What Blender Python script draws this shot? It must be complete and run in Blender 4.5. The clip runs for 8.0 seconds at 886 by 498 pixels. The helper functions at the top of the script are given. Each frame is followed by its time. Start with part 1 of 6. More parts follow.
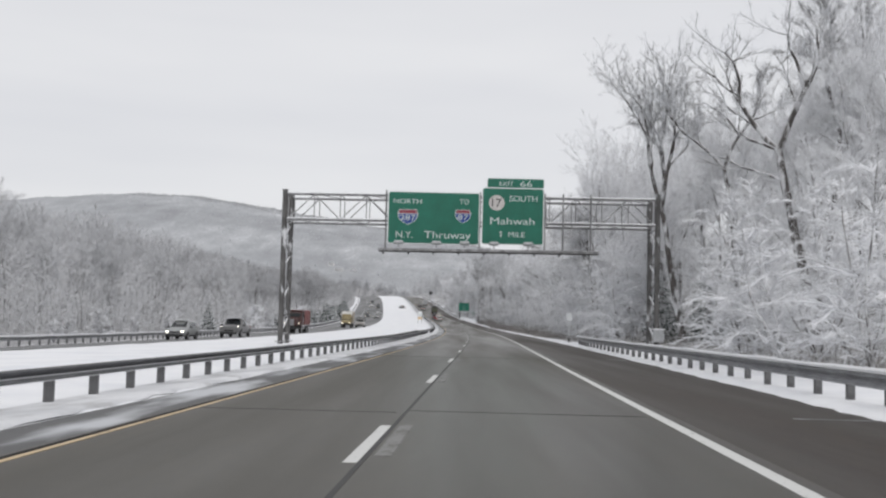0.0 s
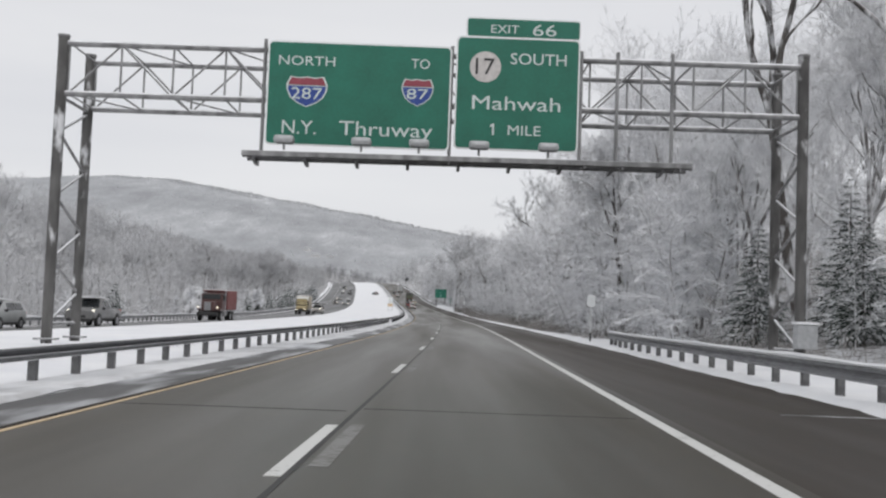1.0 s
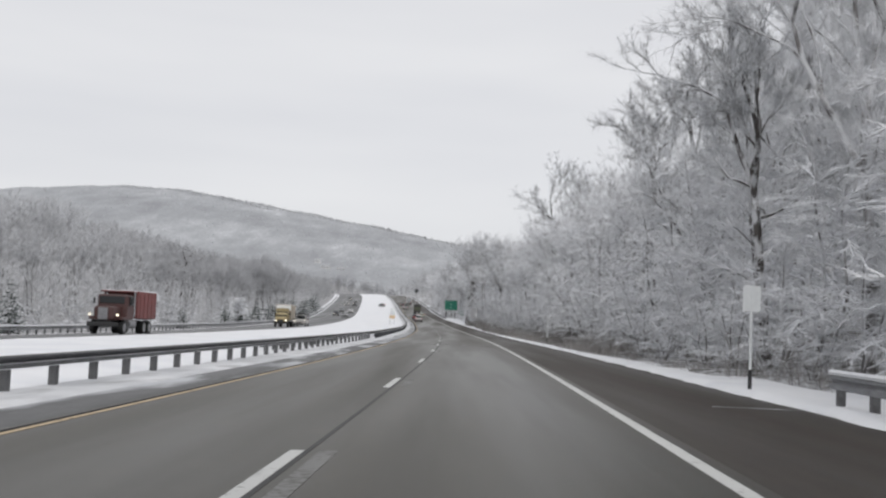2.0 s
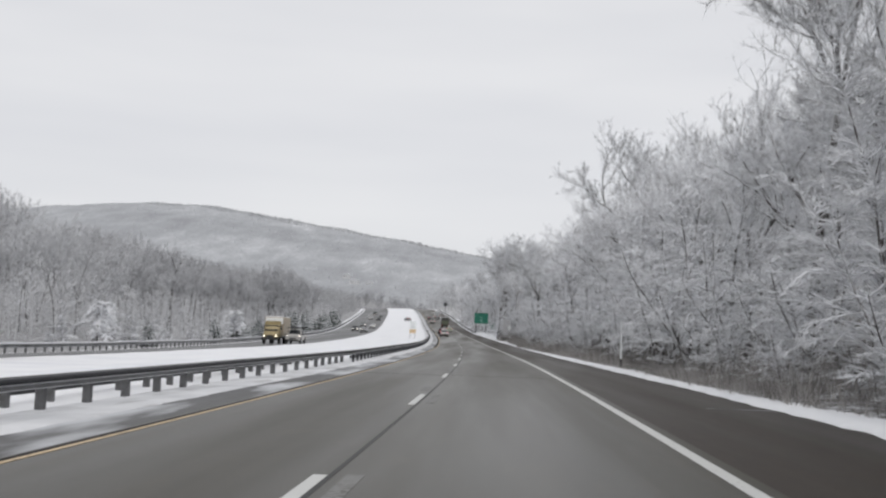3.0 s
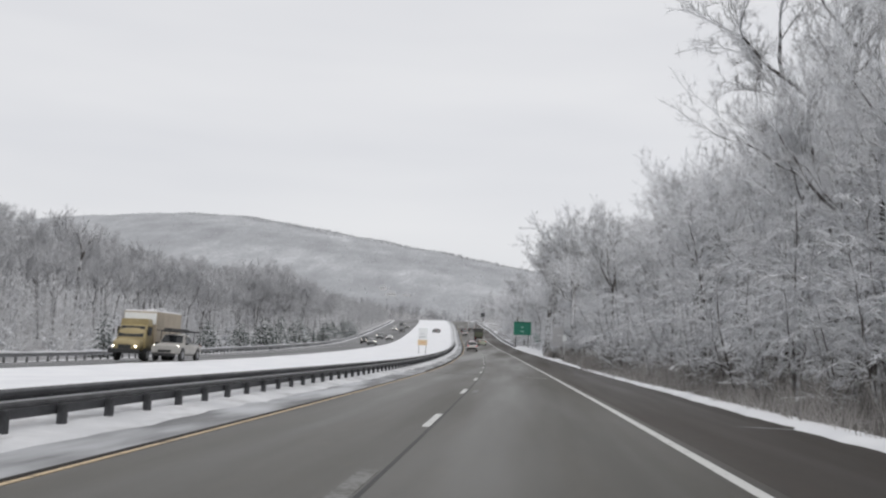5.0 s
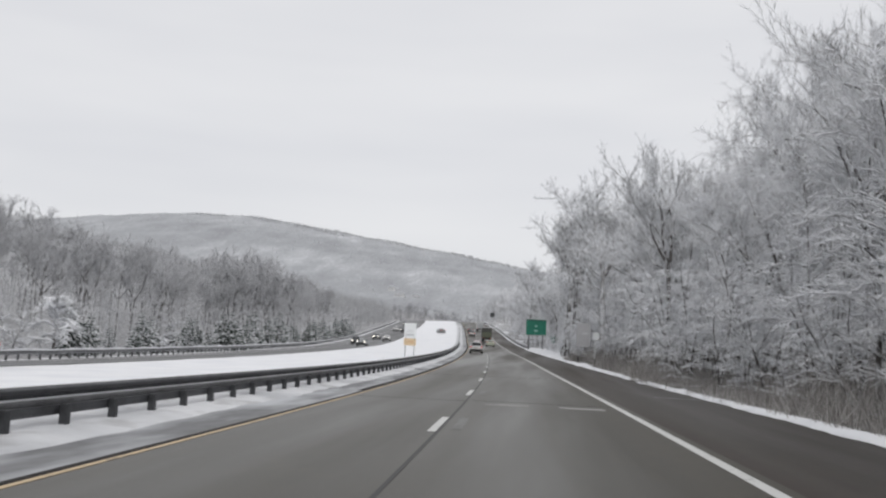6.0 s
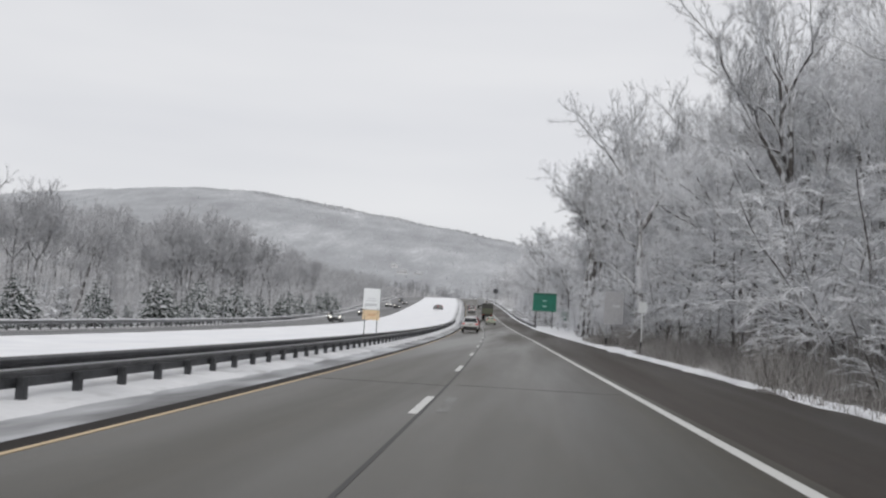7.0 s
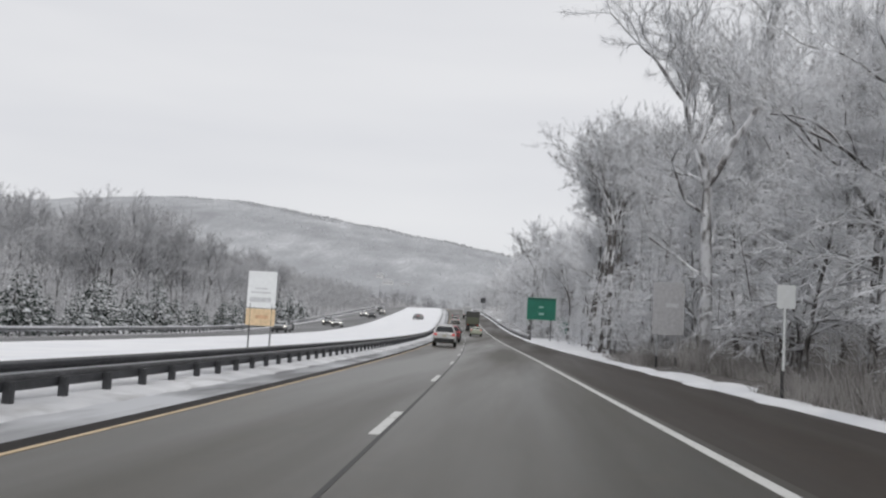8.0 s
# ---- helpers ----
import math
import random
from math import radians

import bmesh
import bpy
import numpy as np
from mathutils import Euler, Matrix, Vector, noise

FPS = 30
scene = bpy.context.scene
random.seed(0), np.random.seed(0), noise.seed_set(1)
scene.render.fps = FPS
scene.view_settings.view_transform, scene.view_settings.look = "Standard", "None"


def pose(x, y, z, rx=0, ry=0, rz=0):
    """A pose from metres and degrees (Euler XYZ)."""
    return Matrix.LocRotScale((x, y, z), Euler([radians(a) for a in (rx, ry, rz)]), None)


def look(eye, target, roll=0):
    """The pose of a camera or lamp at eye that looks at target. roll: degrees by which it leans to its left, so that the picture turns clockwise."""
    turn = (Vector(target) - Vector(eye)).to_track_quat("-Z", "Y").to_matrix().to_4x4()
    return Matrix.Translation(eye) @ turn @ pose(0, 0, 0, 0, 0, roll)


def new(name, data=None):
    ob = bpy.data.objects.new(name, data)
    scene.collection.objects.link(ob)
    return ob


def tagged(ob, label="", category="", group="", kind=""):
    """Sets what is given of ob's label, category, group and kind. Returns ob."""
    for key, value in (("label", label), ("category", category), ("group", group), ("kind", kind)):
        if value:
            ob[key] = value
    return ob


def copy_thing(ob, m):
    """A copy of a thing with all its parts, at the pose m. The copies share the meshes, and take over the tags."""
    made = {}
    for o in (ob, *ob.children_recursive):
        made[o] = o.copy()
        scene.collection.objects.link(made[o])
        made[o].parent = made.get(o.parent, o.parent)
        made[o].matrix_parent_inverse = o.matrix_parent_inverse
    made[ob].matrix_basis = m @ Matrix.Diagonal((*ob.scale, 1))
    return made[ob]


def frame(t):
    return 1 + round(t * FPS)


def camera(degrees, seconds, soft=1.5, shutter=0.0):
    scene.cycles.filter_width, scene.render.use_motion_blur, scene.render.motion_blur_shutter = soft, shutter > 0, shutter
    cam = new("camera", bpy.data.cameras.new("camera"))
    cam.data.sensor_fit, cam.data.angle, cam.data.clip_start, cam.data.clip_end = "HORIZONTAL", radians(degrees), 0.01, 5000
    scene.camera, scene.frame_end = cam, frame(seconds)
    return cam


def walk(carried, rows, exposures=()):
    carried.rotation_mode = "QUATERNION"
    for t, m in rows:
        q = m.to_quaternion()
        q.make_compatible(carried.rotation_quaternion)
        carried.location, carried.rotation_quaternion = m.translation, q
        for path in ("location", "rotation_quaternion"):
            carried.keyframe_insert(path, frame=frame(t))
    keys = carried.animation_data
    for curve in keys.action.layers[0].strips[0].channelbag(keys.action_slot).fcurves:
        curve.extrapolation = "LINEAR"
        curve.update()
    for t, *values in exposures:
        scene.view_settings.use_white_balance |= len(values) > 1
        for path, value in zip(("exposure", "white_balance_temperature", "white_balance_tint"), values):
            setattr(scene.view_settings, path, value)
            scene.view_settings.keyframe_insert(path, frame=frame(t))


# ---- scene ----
cam = camera(46.22, 8.0, soft=2.3)
# seconds, x, y, z, yaw, pitch, roll
ROWS = [
    (0.0, -0.007, 0.000, 1.369, 0.725, 4.116, -1.450),
    (0.5, 0.496, 15.810, 1.312, -0.278, 3.781, -2.018),
    (1.0, 1.038, 31.902, 1.271, -0.442, 3.521, -2.130),
    (1.5, 1.530, 47.900, 1.250, -0.940, 3.980, -2.740),
    (2.0, 2.134, 63.550, 1.216, 0.270, 4.248, -2.540),
    (3.5, 2.942, 109.291, 1.310, 2.471, 5.195, -2.256),
    (4.0, 3.112, 124.857, 1.348, 3.012, 5.103, -2.619),
    (4.5, 3.140, 140.675, 1.406, 3.814, 5.456, -2.504),
    (6.0, 2.534, 187.598, 1.553, 4.958, 5.838, -2.693),
    (6.5, 2.327, 203.355, 1.612, 5.299, 5.656, -2.433),
    (7.0, 1.972, 219.568, 1.707, 5.210, 4.649, -3.248),
    (7.5, 1.549, 235.839, 1.838, 5.016, 4.909, -3.154),
    (8.0, 0.975, 251.999, 1.986, 4.561, 5.353, -3.356),
]
walk(cam, [(t, pose(x, y, z, 90 + pitch, roll, yaw)) for t, x, y, z, yaw, pitch, roll in ROWS])

# ---- light: a bright, even snow overcast ----
SUN_EL, SUN_AZ = radians(48), radians(200)
world = bpy.data.worlds.new("overcast_sky")
scene.world = world
world.use_nodes = True
wt = world.node_tree
wt.nodes.clear()
w_out = wt.nodes.new("ShaderNodeOutputWorld")
w_bg = wt.nodes.new("ShaderNodeBackground")
w_sky = wt.nodes.new("ShaderNodeTexSky")
w_sky.sky_type, w_sky.sun_disc = "NISHITA", False
w_sky.sun_elevation, w_sky.sun_rotation = SUN_EL, SUN_AZ
w_co = wt.nodes.new("ShaderNodeTexCoord")
w_map = wt.nodes.new("ShaderNodeMapping")
w_map.inputs["Scale"].default_value = (1.2, 1.2, 7.0)
w_noise = wt.nodes.new("ShaderNodeTexNoise")
w_noise.inputs["Scale"].default_value, w_noise.inputs["Detail"].default_value = 1.6, 3.0
w_ramp = wt.nodes.new("ShaderNodeValToRGB")
w_ramp.color_ramp.elements[0].position, w_ramp.color_ramp.elements[1].position = 0.3, 0.7
w_ramp.color_ramp.elements[0].color = (7.3, 7.35, 7.65, 1)
w_ramp.color_ramp.elements[1].color = (8.2, 8.2, 8.35, 1)
w_mix = wt.nodes.new("ShaderNodeMix")
w_mix.data_type = "RGBA"
w_mix.inputs["Factor"].default_value = 0.94
wt.links.new(w_co.outputs["Generated"], w_map.inputs["Vector"])
wt.links.new(w_map.outputs["Vector"], w_noise.inputs["Vector"])
wt.links.new(w_noise.outputs["Fac"], w_ramp.inputs["Fac"])
wt.links.new(w_sky.outputs["Color"], w_mix.inputs["A"])
wt.links.new(w_ramp.outputs["Color"], w_mix.inputs["B"])
wt.links.new(w_mix.outputs["Result"], w_bg.inputs["Color"])
w_bg.inputs["Strength"].default_value = 0.1
wt.links.new(w_bg.outputs["Background"], w_out.inputs["Surface"])

sun = new("sun", bpy.data.lights.new("sun", "SUN"))
sun.data.energy, sun.data.angle, sun.data.color = 0.8, radians(40), (1.0, 0.98, 0.95)
sun.matrix_world = look((0, 0, 100), (100 * math.sin(-SUN_AZ) / math.tan(SUN_EL) * -1, -100 * math.cos(SUN_AZ) / math.tan(SUN_EL), 0))


# ---- materials ----
def tree_of(mat):
    mat.use_nodes = True
    return mat.node_tree, mat.node_tree.nodes["Principled BSDF"]


def noise_node(nt, scale, detail=4.0, stretch=(1, 1, 1), space="Object"):
    co = nt.nodes.new("ShaderNodeTexCoord")
    mp = nt.nodes.new("ShaderNodeMapping")
    mp.inputs["Scale"].default_value = stretch
    nz = nt.nodes.new("ShaderNodeTexNoise")
    nz.inputs["Scale"].default_value, nz.inputs["Detail"].default_value = scale, detail
    nt.links.new(co.outputs[space], mp.inputs["Vector"])
    nt.links.new(mp.outputs["Vector"], nz.inputs["Vector"])
    return nz.outputs["Fac"]


def ramp(nt, fac, stops):
    rp = nt.nodes.new("ShaderNodeValToRGB")
    els = rp.color_ramp.elements
    while len(els) < len(stops):
        els.new(0.5)
    for el, (at, col) in zip(els, stops):
        el.position, el.color = at, (*col, 1)
    nt.links.new(fac, rp.inputs["Fac"])
    return rp.outputs["Color"]


def mix(nt, fac, a, b, blend="MIX"):
    m = nt.nodes.new("ShaderNodeMix")
    m.data_type, m.blend_type = "RGBA", blend
    for name, v in (("Factor", fac), ("A", a), ("B", b)):
        if isinstance(v, (int, float)):
            m.inputs[name].default_value = v
        elif isinstance(v, tuple):
            m.inputs[name].default_value = (*v, 1)
        else:
            nt.links.new(v, m.inputs[name])
    return m.outputs["Result"]


def maths(nt, op, a, b=0.0, c=None):
    m = nt.nodes.new("ShaderNodeMath")
    m.operation = op
    for i, v in enumerate((a, b) if c is None else (a, b, c)):
        if isinstance(v, (int, float)):
            m.inputs[i].default_value = v
        else:
            nt.links.new(v, m.inputs[i])
    return m.outputs[0]


def bump(nt, bsdf, height, strength, distance=0.02):
    b = nt.nodes.new("ShaderNodeBump")
    b.inputs["Strength"].default_value, b.inputs["Distance"].default_value = strength, distance
    nt.links.new(height, b.inputs["Height"])
    nt.links.new(b.outputs["Normal"], bsdf.inputs["Normal"])


def up_facing(nt, lo, hi):
    """0 on walls and undersides, 1 on faces that look up: where snow can lie."""
    g = nt.nodes.new("ShaderNodeNewGeometry")
    s = nt.nodes.new("ShaderNodeSeparateXYZ")
    nt.links.new(g.outputs["Normal"], s.inputs["Vector"])
    mr = nt.nodes.new("ShaderNodeMapRange")
    mr.inputs["From Min"].default_value, mr.inputs["From Max"].default_value = lo, hi
    nt.links.new(s.outputs["Z"], mr.inputs["Value"])
    return mr.outputs["Result"]


def paint(name, col, rough=0.5, metal=0.0, grain=0.12, scale=6.0, coat=0.0):
    """A painted, metal or plastic surface with faint dirt at two scales."""
    mat = bpy.data.materials.new(name)
    nt, b = tree_of(mat)
    n1 = noise_node(nt, scale)
    n2 = noise_node(nt, scale * 9, 3)
    dark = tuple(c * (1 - 2 * grain) for c in col)
    light = tuple(min(1, c * (1 + grain)) for c in col)
    c = ramp(nt, maths(nt, "MULTIPLY_ADD", n2, 0.35, maths(nt, "MULTIPLY", n1, 0.65)), [(0.3, dark), (0.65, light)])
    nt.links.new(c, b.inputs["Base Color"])
    b.inputs["Roughness"].default_value, b.inputs["Metallic"].default_value = rough, metal
    b.inputs["Coat Weight"].default_value = coat
    return mat


def snow_material(name, low_, high, dirt):
    mat = bpy.data.materials.new(name)
    nt, b = tree_of(mat)
    n1, n2 = noise_node(nt, 0.35, 5), noise_node(nt, 5.0, 6)
    c = ramp(nt, n1, [(0.3, low_), (0.6, high)])
    c = mix(nt, maths(nt, "MULTIPLY", n2, dirt), c, (0.45, 0.45, 0.46))
    if dirt > 0.2:
        grit = ramp(nt, noise_node(nt, 1.4, 8, (1, 0.45, 1)), [(0.52, (0, 0, 0)), (0.66, (0.45, 0.45, 0.45))])
        c = mix(nt, grit, c, (0.28, 0.275, 0.27))
    nt.links.new(c, b.inputs["Base Color"])
    b.inputs["Roughness"].default_value = 0.75
    bump(nt, b, n2, 0.5, 0.06)
    return mat


def asphalt_material(name, dark, light, rough, crust=0.0, gloss=0.5, tracks=False, tint=False):
    """Wet, salted pavement: aggregate, stains, and streaks drawn out along the road."""
    mat = bpy.data.materials.new(name)
    nt, b = tree_of(mat)
    streak = noise_node(nt, 1.0, 4, (1.6, 0.02, 1))
    patch = noise_node(nt, 0.22, 5, (1.4, 0.07, 1))
    grit = noise_node(nt, 60, 3)
    fac = maths(nt, "ADD", maths(nt, "MULTIPLY", streak, 0.55), maths(nt, "MULTIPLY", patch, 0.45))
    c = ramp(nt, fac, [(0.34, dark), (0.66, light)])
    c = mix(nt, maths(nt, "MULTIPLY", grit, 0.35), c, tuple(x * 0.6 for x in dark))
    mottle = ramp(nt, noise_node(nt, 4.5, 5, (1, 0.3, 1)), [(0.35, (0, 0, 0)), (0.7, (0.4, 0.4, 0.4))])
    c = mix(nt, mottle, c, tuple(x * 0.45 for x in dark))
    if tracks:
        # polished wheel tracks, and the paler strip of salt between them
        at = nt.nodes.new("ShaderNodeAttribute")
        at.attribute_name = "across"
        wob = maths(nt, "MULTIPLY_ADD", noise_node(nt, 0.05, 2), 0.9, -0.45)
        band = maths(nt, "SINE", maths(nt, "MULTIPLY", maths(nt, "ADD", at.outputs["Fac"], wob), 3.7))
        c = mix(nt, maths(nt, "MULTIPLY_ADD", band, 0.17, 0.2), c, tuple(x * 0.62 for x in dark))
        spots = ramp(nt, noise_node(nt, 2.4, 6, (1, 0.5, 1)), [(0.6, (0, 0, 0)), (0.75, (0.35, 0.35, 0.35))])
        c = mix(nt, spots, c, tuple(x * 1.5 for x in light))
    if crust:
        salt = noise_node(nt, 0.9, 7, (1, 0.18, 1))
        keep = ramp(nt, salt, [(0.5 - 0.2 * crust, (0, 0, 0)), (0.62, (1, 1, 1))])
        c = mix(nt, keep, c, (0.5, 0.51, 0.53))
    nt.links.new(c, b.inputs["Base Color"])
    r = ramp(nt, patch, [(0.35, (rough - 0.1,) * 3), (0.65, (rough + 0.12,) * 3)])
    nt.links.new(r, b.inputs["Roughness"])
    b.inputs["Specular IOR Level"].default_value = gloss
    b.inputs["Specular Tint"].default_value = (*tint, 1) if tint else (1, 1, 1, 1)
    bump(nt, b, grit, 0.25, 0.006)
    return mat


def bark_material(name, bark, snow_lo, snow_hi, plaster=0.0):
    """Bark that carries snow on its upper side."""
    mat = bpy.data.materials.new(name)
    nt, b = tree_of(mat)
    n = noise_node(nt, 3.0, 4, (1, 1, 0.3))
    c = ramp(nt, n, [(0.3, tuple(x * 0.55 for x in bark)), (0.7, tuple(x * 1.35 for x in bark))])
    edge = maths(nt, "MULTIPLY", up_facing(nt, snow_lo, snow_hi), maths(nt, "MULTIPLY_ADD", noise_node(nt, 1.7, 3), 1.2, 0.3))
    if plaster:
        stuck = ramp(nt, noise_node(nt, 2.2, 5, (1, 1, 0.45)), [(0.62 - 0.25 * plaster, (0, 0, 0)), (0.72 - 0.2 * plaster, (0.8, 0.8, 0.8))])
        edge = maths(nt, "MAXIMUM", edge, stuck)
    edge = maths(nt, "MINIMUM", edge, 1.0)
    c = mix(nt, edge, c, (0.86, 0.87, 0.89))
    nt.links.new(c, b.inputs["Base Color"])
    b.inputs["Roughness"].default_value = 0.85
    return mat


def twig_material(name, dark, light, cap=0.6):
    """Twigs under hoar and snow: each twig its own share of bark and white."""
    mat = bpy.data.materials.new(name)
    nt, b = tree_of(mat)
    g = nt.nodes.new("ShaderNodeNewGeometry")
    clump = maths(nt, "MULTIPLY_ADD", noise_node(nt, 0.75, 2), 2.4, -1.2)
    share = maths(nt, "ADD", g.outputs["Random Per Island"], clump)
    c = ramp(nt, share, [(0.0, dark), (0.28, tuple(0.5 * (x + y) for x, y in zip(dark, light))), (0.6, light)])
    laden = maths(nt, "MINIMUM", maths(nt, "MAXIMUM", maths(nt, "ADD", clump, 0.95), 0.25), 1.0)
    c = mix(nt, maths(nt, "MULTIPLY", up_facing(nt, -0.2, 0.7), maths(nt, "MULTIPLY", laden, cap)), c, (0.86, 0.87, 0.89))
    nt.links.new(c, b.inputs["Base Color"])
    b.inputs["Roughness"].default_value = 0.85
    return mat


def needle_material():
    """Dark needles; about a third of the sprays carry snow."""
    mat = bpy.data.materials.new("snowy_needles")
    nt, b = tree_of(mat)
    g = nt.nodes.new("ShaderNodeNewGeometry")
    c = ramp(nt, g.outputs["Random Per Island"], [(0.0, (0.022, 0.034, 0.028)), (0.5, (0.055, 0.075, 0.063)), (0.64, (0.74, 0.75, 0.77))])
    c = mix(nt, maths(nt, "MULTIPLY", up_facing(nt, 0.5, 0.95), 0.45), c, (0.86, 0.87, 0.89))
    nt.links.new(c, b.inputs["Base Color"])
    b.inputs["Roughness"].default_value = 0.8
    return mat


def mountain_material():
    """Snowed-in bare woods seen from far off: pale, with darker stands of trunks; the low contrast paints in haze."""
    mat = bpy.data.materials.new("hazed_snowy_woods")
    nt, b = tree_of(mat)
    big = noise_node(nt, 0.006, 4, (0.6, 0.6, 1.2))
    stand_ = noise_node(nt, 0.03, 5, (1, 0.25, 0.8))
    fine = noise_node(nt, 0.25, 4, (1, 0.2, 0.5))
    f = maths(nt, "ADD", maths(nt, "MULTIPLY", big, 0.42), maths(nt, "MULTIPLY_ADD", stand_, 0.36, maths(nt, "MULTIPLY", fine, 0.22)))
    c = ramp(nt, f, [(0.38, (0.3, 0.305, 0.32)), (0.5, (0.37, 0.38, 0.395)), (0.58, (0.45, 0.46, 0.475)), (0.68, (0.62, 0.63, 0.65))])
    nt.links.new(c, b.inputs["Base Color"])
    b.inputs["Roughness"].default_value = 0.95
    return mat


def litter_material(name, earth, cover, drifts=False):
    """Leaf litter and stalks with snow lying between them; drifts: more snow near the gantry and up the rise."""
    mat = bpy.data.materials.new(name)
    nt, b = tree_of(mat)
    n1, n2 = noise_node(nt, 0.8, 6), noise_node(nt, 6.0, 5)
    f = maths(nt, "MULTIPLY_ADD", n1, 0.5, maths(nt, "MULTIPLY", n2, 0.5))
    if drifts:
        spot = nt.nodes.new("ShaderNodeSeparateXYZ")
        nt.links.new(nt.nodes.new("ShaderNodeNewGeometry").outputs["Position"], spot.inputs[0])
        wander = maths(nt, "MULTIPLY_ADD", noise_node(nt, 0.06, 3), 60.0, -30.0)
        away = maths(nt, "ABSOLUTE", maths(nt, "ADD", maths(nt, "SUBTRACT", spot.outputs["Y"], 240.0), wander))
        more = maths(nt, "MINIMUM", maths(nt, "MAXIMUM", maths(nt, "MULTIPLY_ADD", away, 1 / 50, -1.8), 0.0), 1.0)
        f = maths(nt, "MULTIPLY_ADD", more, 0.12, f)
    c = ramp(nt, f, [(0.3, tuple(x * 0.6 for x in earth)), (cover - 0.03, earth), (cover + 0.1, (0.62, 0.63, 0.65))])
    nt.links.new(c, b.inputs["Base Color"])
    b.inputs["Roughness"].default_value = 0.9
    bump(nt, b, f, 0.8, 0.1)
    return mat


def worn_material(name, bare, fresh, share):
    """Road paint with the surface showing through where tyres have worn it."""
    mat = bpy.data.materials.new(name)
    nt, b = tree_of(mat)
    f = maths(nt, "MULTIPLY_ADD", noise_node(nt, 1.3, 4), 0.45, maths(nt, "MULTIPLY", noise_node(nt, 14, 5), 0.55))
    nt.links.new(ramp(nt, f, [(share - 0.04, bare), (share + 0.06, fresh)]), b.inputs["Base Color"])
    b.inputs["Roughness"].default_value = 0.6
    return mat


def glow(name, col, power):
    mat = bpy.data.materials.new(name)
    nt, b = tree_of(mat)
    b.inputs["Base Color"].default_value = (*col, 1)
    b.inputs["Emission Color"].default_value = (*col, 1)
    b.inputs["Emission Strength"].default_value = power
    return mat


SNOW = snow_material("snow", (0.78, 0.79, 0.82), (0.88, 0.885, 0.9), 0.12)
DIRTY_SNOW = snow_material("road_edge_snow", (0.52, 0.53, 0.55), (0.8, 0.805, 0.82), 0.4)
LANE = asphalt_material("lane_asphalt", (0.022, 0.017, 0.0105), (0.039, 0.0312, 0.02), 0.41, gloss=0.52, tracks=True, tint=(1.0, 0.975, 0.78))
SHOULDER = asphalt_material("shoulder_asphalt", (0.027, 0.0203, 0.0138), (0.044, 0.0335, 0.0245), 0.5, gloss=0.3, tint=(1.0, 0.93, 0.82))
SALTED = asphalt_material("salted_shoulder", (0.135, 0.136, 0.14), (0.26, 0.263, 0.27), 0.65, crust=0.45)
WET_EDGE = asphalt_material("wet_shoulder", (0.05, 0.049, 0.048), (0.14, 0.14, 0.142), 0.55, crust=0.12, gloss=0.4)
FARLANE = asphalt_material("far_lane_asphalt", (0.1, 0.1, 0.101), (0.15, 0.15, 0.152), 0.5)
WHITE_LINE = worn_material("white_line_paint", (0.2, 0.195, 0.185), (0.62, 0.62, 0.6), 0.36)
YELLOW_LINE = worn_material("yellow_line_paint", (0.2, 0.155, 0.105), (0.56, 0.43, 0.265), 0.4)
OLD_LINE = worn_material("worn_line_paint", (0.1, 0.096, 0.086), (0.2, 0.198, 0.19), 0.45)
CEMENT = worn_material("cement_patch", (0.09, 0.086, 0.079), (0.3, 0.293, 0.278), 0.43)
SEAM_BROWN = asphalt_material("wet_strip", (0.012, 0.009, 0.007), (0.024, 0.018, 0.014), 0.75, gloss=0.15)
SEAM = paint("tar_seam", (0.02, 0.019, 0.018), 0.6)
GALV = paint("galvanised_steel", (0.27, 0.275, 0.285), 0.5, metal=0.35, grain=0.2, scale=2)
RAIL_GREY = paint("grey_rail_steel", (0.15, 0.152, 0.158), 0.5, metal=0.3, grain=0.25, scale=2)
DARK_STEEL = paint("dark_steel", (0.066, 0.068, 0.073), 0.55, metal=0.3, grain=0.25, scale=2)
POST_STEEL = paint("post_steel", (0.16, 0.16, 0.163), 0.6, metal=0.2, grain=0.25, scale=3)
GANTRY_STEEL = bark_material("gantry_steel", (0.27, 0.27, 0.273), 0.1, 0.55)
GANTRY_STEEL.node_tree.nodes["Principled BSDF"].inputs["Roughness"].default_value = 0.5
SIGN_GREEN = paint("sign_green", (0.013, 0.155, 0.103), 0.45, grain=0.12, scale=1.2)
SIGN_WHITE = paint("sign_white", (0.84, 0.86, 0.86), 0.45, grain=0.04)
LETTER_WHITE = paint("reflective_letters", (0.62, 0.7, 0.68), 0.45, grain=0.08, scale=3)
MARKER_DISC = paint("weathered_marker_disc", (0.62, 0.59, 0.57), 0.5)
SIGN_BLUE = paint("sign_blue", (0.03, 0.07, 0.3), 0.5)
SIGN_RED = paint("sign_red", (0.3, 0.06, 0.085), 0.5)
SIGN_ORANGE = paint("sign_orange", (0.74, 0.56, 0.35), 0.5)
SIGN_BLACK = paint("sign_black", (0.03, 0.03, 0.03), 0.5)
ALU = paint("sign_aluminium", (0.45, 0.46, 0.47), 0.5, metal=0.3)
BARK = bark_material("bark", (0.1, 0.091, 0.085), 0.2, 0.65, 0.58)
BARK_WHITE = bark_material("snow_plastered_bark", (0.19, 0.18, 0.176), 0.15, 0.55, 0.85)
# bark of the far wood, its base colour greyed for haze
BARK_FAR = bark_material("hazed_far_bark", (0.22, 0.216, 0.217), 0.3, 0.8, 0.4)
